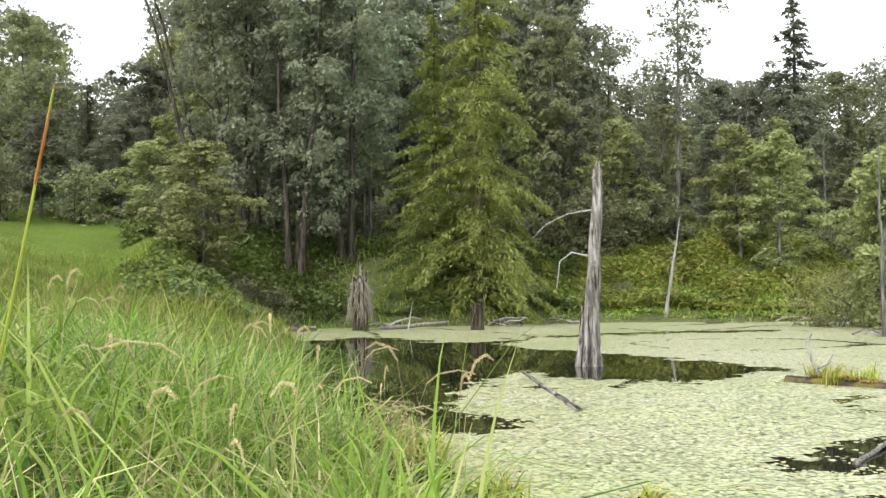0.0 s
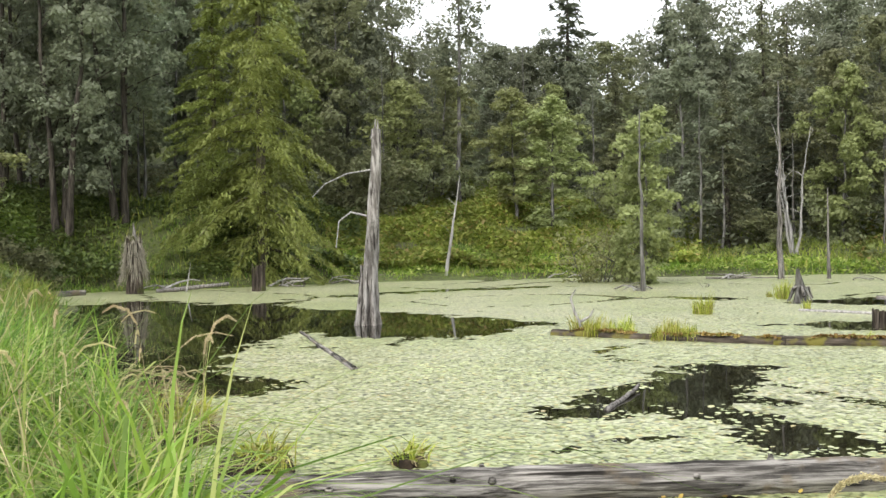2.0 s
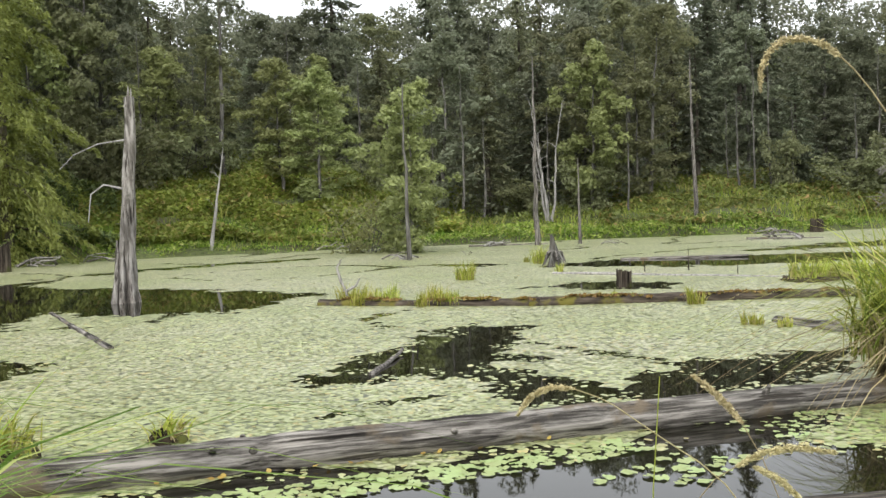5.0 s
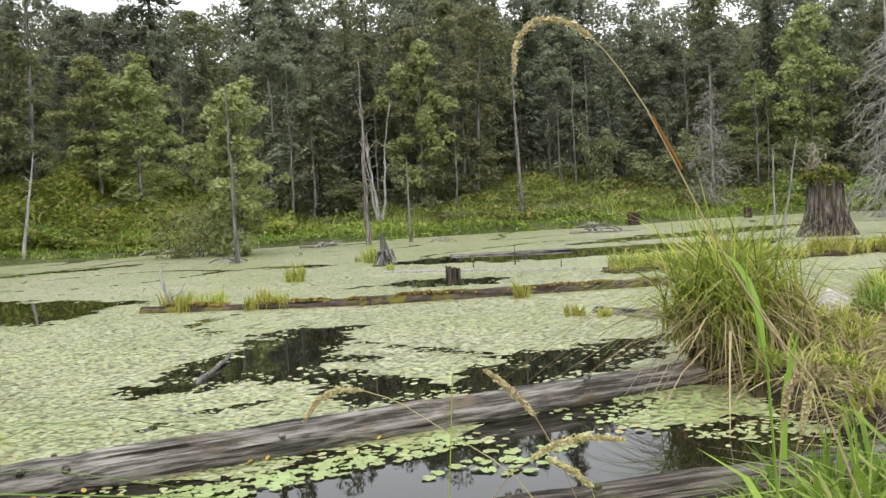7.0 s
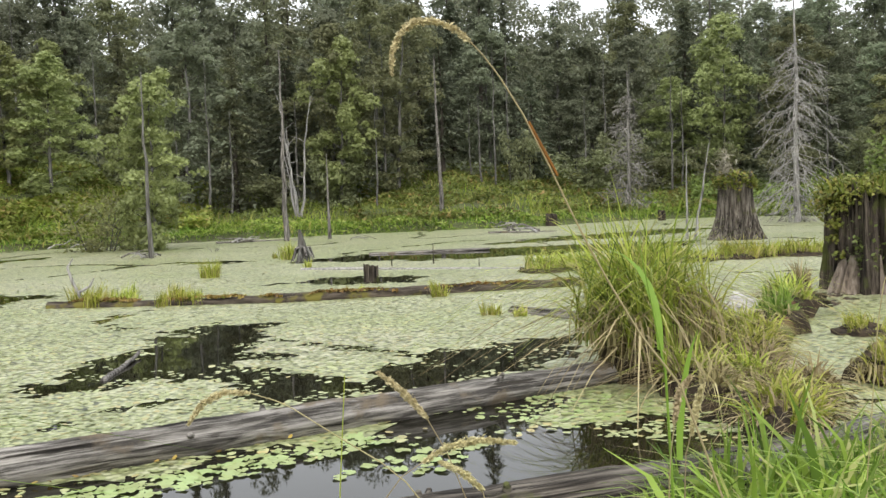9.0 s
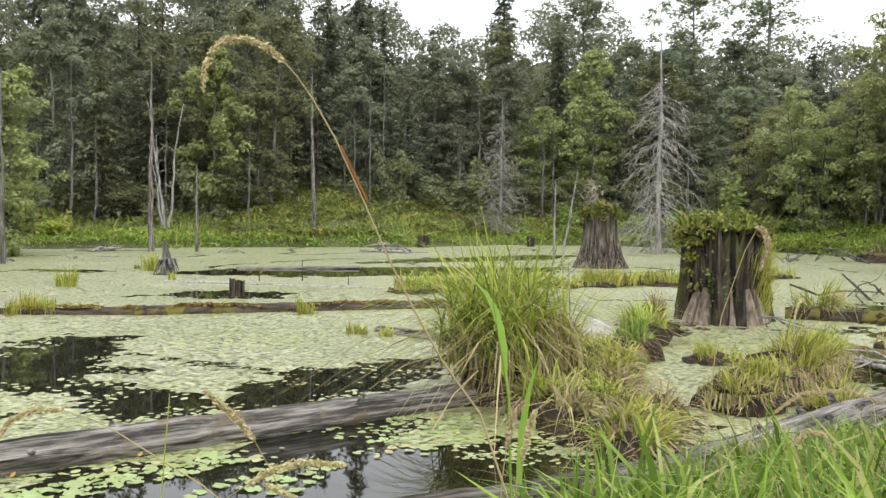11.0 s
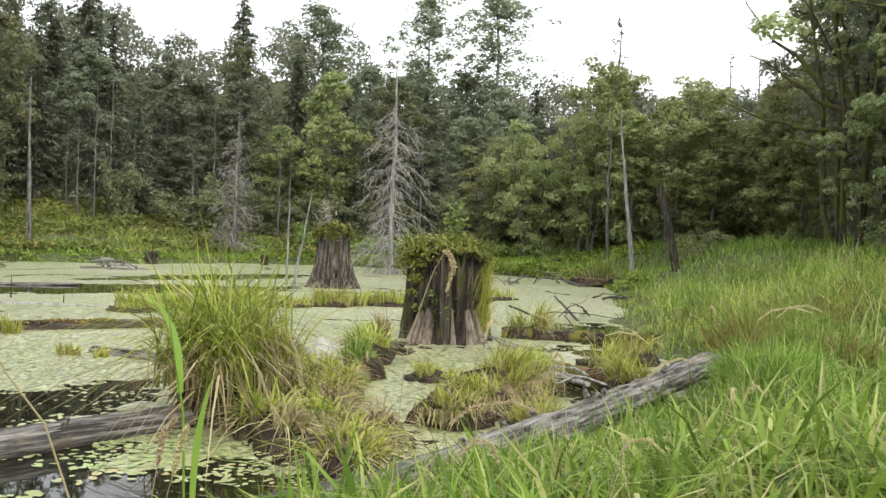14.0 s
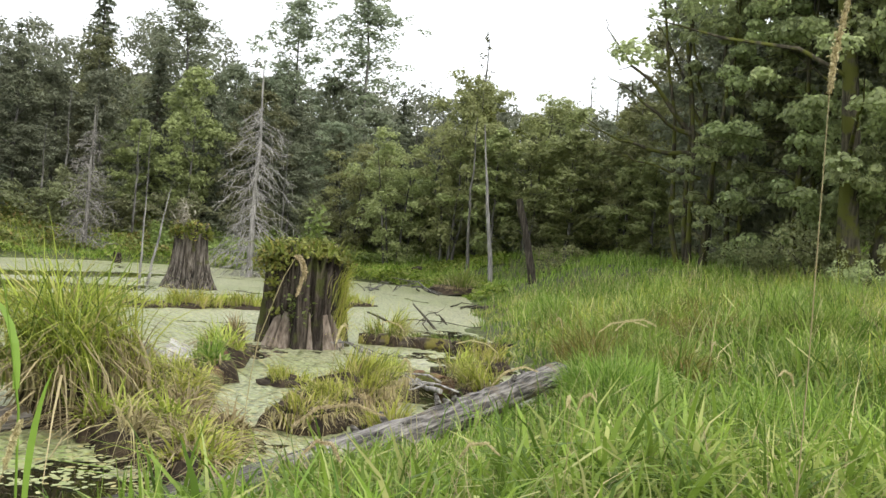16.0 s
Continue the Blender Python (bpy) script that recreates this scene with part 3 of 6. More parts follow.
def broadleaf(name, seed, h, spread, bare, n_leaf, leaf, leaf_mat, bark, label, group, stems=1, thick=0.16, up=0.45, open_=1.0, flat=0.45, tri=True):
    """A leafy tree: trunk, limbs and a crown of leaf sprays held by the limbs."""
    rng = np.random.RandomState(seed)
    wood, tips = [], []
    for s in range(stems):
        a0 = rng.uniform(0, 6.28)
        off = 0 if stems == 1 else rng.uniform(0.15, 0.5)
        foot = np.array([math.cos(a0) * off, math.sin(a0) * off, -0.3])
        top = foot + np.array([math.cos(a0) * off * 3 + rng.normal(0, 0.3), math.sin(a0) * off * 3 + rng.normal(0, 0.3), h * rng.uniform(0.88, 1.0)])
        tp = bent(foot, top, 9, 0, rng, 0.02 * h / 4)
        tr = thick * np.linspace(1, 0.12, 9) ** 1.1
        tr[0] *= 1.25
        wood.append(tube(tp, tr, 7))
        limbs = int((26 if stems == 1 else 15) * (h / 14) ** 0.5)
        for k in range(limbs):
            f = bare + (1 - bare) * ((k + rng.rand()) / limbs)
            at = np.array([np.interp(f, np.linspace(0, 1, 9), tp[:, c]) for c in range(3)])
            u = (f - bare) / (1 - bare)
            length = spread * (0.45 + 1.25 * u * (1 - u) * 2) * rng.uniform(0.6, 1.15) * (1 - 0.55 * u**3)
            az = k * 2.4 + rng.normal(0, 0.4)
            rise = rng.uniform(0.15, 0.75) * length * (0.6 + up)
            end = at + np.array([math.cos(az) * length, math.sin(az) * length, rise])
            lp = bent(at, end, 5, 0.06 * length, rng, 0.04 * length)
            r0 = max(0.018, thick * 0.34 * (1 - 0.7 * f))
            wood.append(tube(lp, np.linspace(r0, 0.008, 5), 3, False))
            for g in (0.3, 0.5, 0.7, 0.88, 1.0):
                c = np.array([np.interp(g, np.linspace(0, 1, 5), lp[:, i]) for i in range(3)])
                tips.append(c + rng.normal(0, 0.11 * spread, 3) * (1, 1, 1.5))
        tips.append(top)
    sizes = (0.22 + 0.11 * spread) * rng.uniform(0.5, 1.35, len(tips)) * open_
    pts, ways = clumps(tips, sizes, n_leaf / len(tips), rng, flat + 0.4)
    tree = thing(name, label, "tree", group)
    part("trunk", join(wood), bark, tree, smooth=True)
    part("crown", leaves(pts, leaf, rng, 0.9, 1.5, 0.25, None, tri, ways), leaf_mat, tree)
    return tree


def conifer(name, seed, h, spread, bare, leaf_mat, bark, label, group, gap=0.42, per=7, sprays=16, leaf=0.2, droop=0.35, thin=1.0, hang=0.3, skirt=0.55, long=2.4):
    """A conifer: a straight trunk with whorls of drooping boughs, each a flat fan of sprays."""
    rng = np.random.RandomState(seed)
    wood = [tube(bent((0, 0, -0.3), (rng.normal(0, 0.1), rng.normal(0, 0.1), h), 8, 0, rng, 0.02), 0.013 * h * np.linspace(1.1, 0.05, 8), 7)]
    pts, ways = [], []
    z = bare * h
    while z < h * 0.985:
        u = (z - bare * h) / (h - bare * h)
        reach = spread * (1 - u) ** 0.8 * (0.75 + 0.5 * rng.rand()) * min(1, skirt + 2.2 * u) + 0.12
        for b in range(max(3, int(per * (1 - 0.4 * u)))):
            if rng.rand() > thin:
                continue
            az = rng.uniform(0, 6.28)
            length = reach * rng.uniform(0.55, 1.15)
            at = np.array([0, 0, z + rng.uniform(-0.2, 0.2)])
            end = at + np.array([math.cos(az) * length, math.sin(az) * length, -droop * length + 0.25 * u * length])
            lp = bent(at, end, 4, 0.10 * length, rng, 0.01)
            if b % 2:
                wood.append(tube(lp[::1], np.linspace(0.012 + 0.008 * length, 0.004, 4), 3, False))
            k = max(4, int(sprays * length / spread * 1.4))
            g = rng.uniform(0.12, 1.05, k)
            c = np.stack([np.interp(g, np.linspace(0, 1, 4), lp[:, i]) for i in range(3)], 1)
            side = np.array([-math.sin(az), math.cos(az), 0.0])
            w = rng.uniform(-1, 1, k)
            half = (0.12 + 0.34 * length * (1.05 - g))
            c = c + side * (w * half)[:, None]
            c[:, 2] -= np.abs(w) * half * 0.35 + rng.uniform(0, hang, k) * 0.5
            pts.append(c)
            ways.append(np.array([math.cos(az), math.sin(az), -droop - hang]) + side * w[:, None])
        z += gap * rng.uniform(0.75, 1.25) * (1.15 - 0.5 * u)
    tree = thing(name, label, "tree", group)
    part("trunk", join(wood), bark, tree, smooth=True)
    part("crown", leaves(np.concatenate(pts), leaf, rng, 0.5, long, 0.1, np.concatenate(ways), True), leaf_mat, tree)
    return tree


def dead_tree(name, seed, h, r, bark, label, branches=20, reach=0.8, low=0.2, droop=0.2, twigs=0, lean=(0, 0), group="", taper=0.15, high=0.97, fine=0.006):
    """A bare standing trunk with the remains of its branches."""
    rng = np.random.RandomState(seed)
    tp = bent((0, 0, -0.5), (lean[0], lean[1], h), 10, 0, rng, 0.0028 * h)
    tree = thing(name, label, "dead tree", group)
    trunk = part("trunk", tube(tp, r * np.linspace(1, taper, 10), 8, True, 0.07, rng), bark, tree, smooth=True)
    twig = []
    for k in range(branches):
        f = low + (high - low) * (k + rng.rand()) / branches
        at = np.array([np.interp(f, np.linspace(0, 1, 10), tp[:, c]) for c in range(3)])
        az = rng.uniform(0, 6.28)
        length = reach * rng.uniform(0.2, 1.3) * max(0.05, high + 0.18 - f) ** 0.8
        end = at + np.array([math.cos(az) * length, math.sin(az) * length, -droop * length])
        lp = bent(at, end, 5, 0.12 * length, rng, 0.03 * length)
        twig.append(tube(lp, np.linspace(0.006 + 0.02 * min(1, length) * r / 0.2, 0.004, 5), 4, False))
        for _ in range(twigs):
            g = rng.uniform(0.25, 1)
            c = np.array([np.interp(g, np.linspace(0, 1, 5), lp[:, i]) for i in range(3)])
            e = c + np.array([math.cos(az) * 0.3, math.sin(az) * 0.3, -droop * 0.6]) * length * rng.uniform(0.3, 0.9) + rng.normal(0, 0.16 * length, 3)
            twig.append(tube(bent(c, e, 3, 0.02, rng, 0.02), (fine * 1.15, fine * 0.85, fine * 0.5), 3, False))
    if twig:
        part("crown", join(twig), bark, tree)
    return tree


def put(ob, az, r, turn=0.0, s=1.0, sz=None, extra=-0.05):
    x, y, z = spot(az, r, extra)
    ob.matrix_basis = pose(x, y, z, 0, 0, turn) @ Matrix.Diagonal((s, s, sz or s, 1))
    return ob


def again(ob, az, r, turn=0.0, s=1.0, sz=None, extra=-0.05):
    x, y, z = spot(az, r, extra)
    was = ob.scale.copy()
    ob.scale = (1, 1, 1)
    c = copy_thing(ob, pose(x, y, z, 0, 0, turn) @ Matrix.Diagonal((s, s, sz or s, 1)))
    ob.scale = was
    return c


WOODS = "woods round the pond"
ALDERS = [broadleaf("alder_tree", 20 + k, 14, sp, b, 11500, 0.145, m, BARK_GREY, lab, WOODS, thick=0.16)
          for k, (m, b, sp, lab) in enumerate([(LEAF_ALDER, 0.1, 2.8, "tall alder with grey-green leaves and a pale trunk"), (LEAF_DARK, 0.22, 2.6, "tall dark green leafy tree in the wood"),
                                               (LEAF_MAPLE, 0.08, 2.9, "broad leafy tree with an olive-green crown"), (LEAF_DARK, 0.12, 2.8, "dull green leafy tree in the wood")])]
FIRS = [conifer("fir_tree", 40 + k, 16, 2.7, 0.05 + 0.1 * k, NEEDLE_DARK, BARK_DARK, "dark green fir with drooping layered boughs", WOODS, leaf=0.17, sprays=30) for k in range(2)]
HEMLOCK = conifer("hemlock_tree", 44, 15, 2.4, 0.1, NEEDLE_OLIVE, BARK_DARK, "olive-green hemlock with thin hanging boughs", WOODS, leaf=0.16, sprays=28, droop=0.5, hang=0.5)
LIGHTS = [broadleaf("young_alder_tree", 60 + k, 10, 2.0, 0.12, 8500, 0.135, LEAF_LIGHT, BARK_GREY, "young yellow-green leafy tree at the wood's edge", WOODS, thick=0.11) for k in range(2)]
BUSH = broadleaf("bush", 66, 3.0, 1.5, 0.05, 2400, 0.13, LEAF_MAPLE, BARK_DARK, "dull green leafy bush at the wood's edge", "bushes under the trees", 4, 0.04)
WILLOW = broadleaf("willow_bush", 67, 3.4, 1.7, 0.05, 2300, 0.10, LEAF_OLIVE, BARK_GREY, "pale grey-green willow bush on the shore", "", 5, 0.04)

def shore_distance(az):
    """How far the pond's far edge lies at a bearing."""
    r = np.arange(20, 70, 0.5)
    x, y = EYE[0] + r * math.sin(radians(az)), EYE[1] + r * math.cos(radians(az))
    wet = inside_by(POND, x, y) > 0
    return float(r[wet].max()) if wet.any() else 34.0


def wood_edge(az):
    push = 5.5 * float(smooth_step(az, 30, 34) * smooth_step(az, 47, 43)) + 5 * float(smooth_step(az, 59, 63) * smooth_step(az, 75, 71))
    return max(shore_distance(az), 40 if az < 100 else 44) + push


def build_woods():
    rng = np.random.RandomState(77)
    used = set()
    kinds = ALDERS + FIRS + [HEMLOCK] + LIGHTS
    heights = [14] * 4 + [16] * 2 + [15] + [10] * 2
    for row, (gap, back, low, high) in enumerate(((3.3, 14, 0.5, 0.85), (3.2, 19, 0.75, 0.98), (4.6, 26, 0.92, 1.05))):
        az = -16.0
        while az < 128:
            r = wood_edge(az) + back + rng.uniform(-2.5, 2.5)
            az += math.degrees(gap / r) * rng.uniform(0.75, 1.3)
            el = skyline(az)
            ground = spot(az, r)[2]
            top = 1.85 + r * math.tan(radians(el)) * rng.uniform(low, high)
            p = np.array([2.0, 1.6, 2.0, 1.6, 1.2, 1.2, 1.3, 0.5, 0.5])
            if row == 0:
                p[7:] = 1.2
            if 61 < az < 77 or 26 < az < 31 or 46 < az < 56:
                p[4:7] *= (6, 6, 6) if 62 < az < 71 else (2.5, 2.5, 7)
            k = rng.choice(len(kinds), p=p / p.sum())
            h = max(5.0, top - ground)
            sz = h / heights[k]
            s = min(1.5, max(0.75, 0.55 + 0.5 * sz)) * rng.uniform(0.9, 1.15)
            (again if k in used else put)(kinds[k], az, r, rng.uniform(0, 360), s, sz)
            used.add(k)
    put(BUSH, 30.5, wood_edge(30.5) + 9, 0, 1.2)
    az = -14.0
    while az < 127:
        r = wood_edge(az) + rng.uniform(8.5, 13)
        az += math.degrees(3.0 / r) * rng.uniform(0.6, 1.5)
        if 45 < az < 51 or 60 < az < 66:
            continue
        again(BUSH, az, r, rng.uniform(0, 360), rng.uniform(0.7, 1.3), rng.uniform(0.6, 1.3))


def build_distant_woods():
    """The closed wood behind, and the scrub on its floor."""
    rng = np.random.RandomState(78)
    n = 2300
    az = rng.uniform(-18, 130, n)
    edge = np.interp(az, np.arange(-20, 132, 2.0), [wood_edge(a) for a in np.arange(-20, 132, 2.0)])
    r = edge + 31 + (108 - edge - 31) * rng.rand(n)
    bumps = 0.84 + 0.17 * vnoise(az * 1.3, r * 0.15, 21) + 0.05 * vnoise(az * 5, r * 0.5, 23)
    top = 1.85 + r * np.tan(np.radians(skyline(az))) * bumps
    x, y = EYE[0] + r * np.sin(np.radians(az)), EYE[1] + r * np.cos(np.radians(az))
    g = land(x, y)
    z = g + np.maximum(top - g, 3) * rng.rand(n) ** 0.75 - 0.4
    pts, ways = clumps(np.stack([x, y, z], 1), rng.uniform(0.9, 2.0, n), 115, rng, 0.8)
    ob = part("distant_woods", leaves(pts, 0.25, rng, 0.8, 1.4, 0.2, None, True, ways), LEAF_DARK)
    tagged(ob, "dense dull green woods on the slope behind", "woods", kind="stuff")
    n = 44000
    az = rng.uniform(-18, 130, n)
    edge = np.interp(az, np.arange(-20, 132, 2.0), [wood_edge(a) for a in np.arange(-20, 132, 2.0)])
    r = edge + 11 + 17 * rng.rand(n)
    x, y = EYE[0] + r * np.sin(np.radians(az)), EYE[1] + r * np.cos(np.radians(az))
    z = land(x, y) + (0.2 + 2.6 * vnoise(x * 0.5, y * 0.5, 22) ** 1.5) * rng.rand(n)
    ob = part("undergrowth", leaves(np.stack([x, y, z], 1), 0.2, rng, 0.8, 1.5, 0.1, None, True), LEAF_DARK)
    tagged(ob, "low dark green scrub on the floor of the wood", "undergrowth", kind="stuff")


build_woods()
build_distant_woods()


def bare(ob, x, y, z=0.0, turn=0.0):
    ob.matrix_basis = pose(x, y, z, 0, 0, turn)
    return ob


def onland(ob, x, y, dz=-0.05, turn=0.0, s=1.0, sz=None):
    ob.matrix_basis = pose(x, y, float(land(np.array([x]), np.array([y]))[0]) + dz, 0, 0, turn) @ Matrix.Diagonal((s, s, sz or s, 1))
    return ob


stem = dead_tree("dead_sapling", 79, 9.0, 0.075, BARK_GREY, "thin pale bare stem at the wood's edge", 26, 0.9, 0.25, -0.2, 1, group="bare stems at the wood's edge")
put(stem, 31.5, wood_edge(31.5) + 10)
rng = np.random.RandomState(80)
for a in np.r_[rng.uniform(8, 22, 5), rng.uniform(31, 44, 6), rng.uniform(47, 62, 5), rng.uniform(60, 78, 12), rng.uniform(84, 104, 7)]:
    again(stem, a, wood_edge(a) + rng.uniform(8.5, 13), rng.uniform(0, 360), rng.uniform(0.8, 1.3), rng.uniform(0.55, 1.1))

# Single trees that stand out.
cedar = put(conifer("cedar_tree", 91, 19, 3.7, 0.02, NEEDLE_CEDAR, BARK_MOSSY, "large yellow-green cedar with lacy hanging boughs at the water", "", gap=0.62, per=9, sprays=190, thin=0.85, leaf=0.085, droop=0.45, hang=0.55, skirt=0.95, long=3.0), 24.3, 44.0, 0, 1.0, 1.22)
again(cedar, 21.6, 45.5, 80, 0.75, 0.7)
alder = put(broadleaf("alder_tree", 92, 17, 3.4, 0.16, 24000, 0.14, LEAF_ALDER, BARK_DARK, "several-stemmed alder with grey-green leaves above the bank", "", 3, 0.17), 13.2, 46)
again(alder, 16.6, 47, 120, 1.0, 1.1)
again(alder, 10.3, 48, 220, 0.9, 1.05)
again(LIGHTS[0], 8.0, 40, 30, 1.05, 0.62)
for a, r, sc in ((10.6, 40.5, 0.9), (6.2, 42, 0.8), (11.8, 42, 0.7), (4.4, 45, 0.6)):
    again(BUSH, a, r, 50 * a, sc, 0.8 * sc)
again(LIGHTS[1], 5.0, 43, 130, 0.8, 0.45)
tall = put(broadleaf("cottonwood_tree", 94, 19.5, 2.4, 0.5, 4600, 0.15, LEAF_ALDER, BARK_GREY, "tall thin tree with a loose open crown", "", thick=0.16), 36.0, 58)
again(tall, 79.5, 74, 40, 1.5, 0.88)
again(tall, 85.6, 76, 140, 1.4, 0.92)
again(tall, 90.0, 76, 70, 1.7, 1.0)
spruce = put(conifer("spruce_tree", 95, 20, 2.6, 0.3, NEEDLE_DARK, BARK_DARK, "dark pointed spruce above the wood's skyline", "", leaf=0.25), 42.6, 74, 0, 1.0, 0.86)
thin_fir = put(conifer("fir_tree", 195, 20, 1.9, 0.4, NEEDLE_OLIVE, BARK_GREY, "tall sparse fir with few thin boughs", "", leaf=0.15, per=5, thin=0.5, gap=0.6, sprays=9), 96.6, 66, 0, 0.9, 0.74)
for a, r, sz in ((48.3, 78, 0.86), (50.0, 82, 0.95), (66.0, 76, 0.97), (74.5, 82, 0.93), (103.0, 95, 0.56), (104.5, 96, 0.53)):
    again(spruce if a < 90 else thin_fir, a, r, 40 * a, 0.8, sz)
again(LIGHTS[0], 57.5, 56, 60, 1.1, 1.0)
again(LIGHTS[1], 41.5, 52, 10, 1.15, 0.78)
again(LIGHTS[0], 39.3, 53, 200, 1.0, 0.75)
again(LIGHTS[1], 46.8, 38.5, 80, 0.85, 0.78)
again(LIGHTS[0], 46.2, 39.0, 80, 0.6, 0.6)
again(LIGHTS[1], 95.5, 56, 80, 1.2, 0.7)
again(LIGHTS[0], 100.5, 57, 10, 1.1, 0.75)
again(LIGHTS[1], 104.0, 53, 150, 1.1, 0.7)
again(LIGHTS[0], 91.5, 60, 250, 1.0, 0.65)
for a, r, sc in ((97.8, 52, 1.1), (102.3, 50, 1.0), (105.6, 49, 1.0), (107.2, 47, 0.85), (93.5, 58, 0.9)):
    again(LIGHTS[int(a) % 2], a, r, 77 * a, sc, 0.68 * sc)
put(WILLOW, 43.8, 41, 10, 0.95, 0.85)
again(WILLOW, 45.2, 41.5, 70, 0.8, 0.7)
again(WILLOW, 101, 44, 30, 0.8, 0.5)
# Olive willows; their pale leaf colour also carries haze over the far wood.
olive = put(broadleaf("willow_tree", 99, 10.5, 2.2, 0.04, 9000, 0.13, LEAF_OLIVE, BARK_GREY, "olive-green willow beyond the meadow", "", 3, 0.09), 95.0, 53)
for a, r, sc, sz in ((92.0, 55, 0.9, 0.75), (97.2, 54, 1.0, 1.0), (99.6, 52, 1.0, 0.8), (102.6, 52, 1.0, 0.85), (105.2, 50, 0.95, 0.8), (107.6, 49, 0.9, 0.8), (89.2, 58, 0.9, 0.7)):
    again(olive, a, r, 61 * a, sc, sz)
again(cedar, 96.8, 60, 50, 1.15, 0.62)
again(cedar, 99.0, 62, 150, 0.9, 0.45)

maple = onland(broadleaf("maple_tree", 96, 13.5, 1.0, 0.58, 4800, 0.095, LEAF_SUN, BARK_MOSSY, "several-stemmed maple with mossy stems beside the meadow", "", 5, 0.085, 0.1, 0.9, 0.1, False), 36.97, -13.37, -0.05, 0, 1.38)
onland(broadleaf("maple_tree", 97, 15, 4.4, 0.14, 42000, 0.095, LEAF_SUN, BARK_MOSSY, "big maple with mossy arching limbs and hanging leaves", "", 2, 0.27, 0.0, 0.75, 0.1, False), 29.27, -15.90, -0.05, 0, 1.4)
leafy = put(broadleaf("maple_tree", 98, 12.5, 2.6, 0.06, 30000, 0.095, LEAF_SUN, BARK_MOSSY, "leafy maple with hanging sprays at the meadow's edge", "", 3, 0.1, 0.0, 0.75, 0.1, False), 114.6, 36, 0, 1.2, 1.3)
again(leafy, 121.5, 33, 200, 1.1, 1.25)
again(leafy, 117.4, 39, 100, 1.2, 1.3)
again(leafy, 111.4, 38, 300, 1.0, 1.1)
again(ALDERS[2], 117, 38, 20, 1.2, 1.25)
again(ALDERS[1], 120.5, 36, 90, 1.2, 1.3)
again(ALDERS[3], 114.0, 42, 60, 1.1, 1.15)
again(ALDERS[0], 110.2, 46, 60, 1.1, 1.1)
again(ALDERS[2], 108.2, 52, 160, 1.1, 1.0)
again(ALDERS[0], 112, 42, 20, 1.0, 0.9)
shrub = put(broadleaf("bush", 68, 2.0, 1.3, 0.02, 2600, 0.10, LEAF_SUN, BARK_DARK, "leafy green bush at the edge of the meadow", "bushes beside the meadow", 5, 0.03), 117.0, 33)
for a, r, sc in ((119.5, 31, 0.7), (114.5, 35, 0.8), (112.5, 37, 0.8)):
    again(shrub, a, r, 70 * a, sc, 0.8 * sc)
rng = np.random.RandomState(98)
limbs = []
for dy, dz, z0, r0 in ((3.0, 3.0, 3.7, 0.10), (2.7, 1.5, 3.6, 0.09), (3.5, 0.7, 3.3, 0.085), (0.6, 3.6, 4.2, 0.08), (1.4, 2.8, 4.0, 0.08), (2.2, 0.5, 2.6, 0.06)):
    lp = bent((-0.15, 0.15, z0), (rng.normal(0, 0.4), dy, z0 + dz), 8, -0.06 * dy, rng, 0.06)
    bits = [tube(lp, np.linspace(r0, 0.014, 8), 6)]
    for q in range(9):
        c = lp[rng.randint(3, 8)]
        bits.append(tube(bent(c, c + np.array([rng.normal(0, 0.2), rng.uniform(0.1, 0.6), rng.normal(0.15, 0.3)]), 4, 0.03, rng, 0.03), (0.016, 0.012, 0.009, 0.005), 4, False))
    limbs.append(join(bits))
for k, shape in enumerate(limbs):
    part("limb", shape, BARK_MOSSY, maple, "bare mossy limb", True)

# ---- standing dead trees and stumps ----
snag = bare(dead_tree("broken_snag", 101, 4.42, 0.215, SNAG_WOOD, "grey broken-topped snag with stub branches standing in the pond", 16, 0.28, 0.25, -0.1, lean=(0.24, -0.14), taper=0.5), 11.25, 18.75)
rng = np.random.RandomState(99)
for name, pts, r0 in (("branch", [(0.1, -0.1, 3.5), (-0.35, 0.2, 3.42), (-0.75, 0.5, 3.2), (-1.0, 0.65, 2.9)], 0.022), ("branch", [(0.1, 0, 2.45), (-0.3, 0.15, 2.55), (-0.52, 0.3, 2.35), (-0.58, 0.35, 1.75)], 0.03)):
    part(name, tube(pts, np.linspace(r0, 0.01, 4), 6), DEAD_PALE, snag, "bleached bent branch", True)
for k in range(7):
    a = k * 0.9 + 0.3
    part("root_flare", tube([(0.28 * math.cos(a), 0.28 * math.sin(a), -0.3), (0.2 * math.cos(a), 0.2 * math.sin(a), 0.35), (0.16 * math.cos(a) + 0.05, 0.2 * math.sin(a), 1.1 + 0.3 * rng.rand())], (0.10, 0.065, 0.025), 6), SNAG_WOOD, snag, "", True)
for k in range(5):
    a = k * 1.26
    part("splinter", tube([(0.22 + 0.07 * math.cos(a), -0.13 + 0.07 * math.sin(a), 4.2), (0.24 + 0.05 * math.cos(a), -0.14 + 0.05 * math.sin(a), 4.45 + 0.22 * rng.rand())], (0.05, 0.008), 4), SNAG_WOOD, snag)

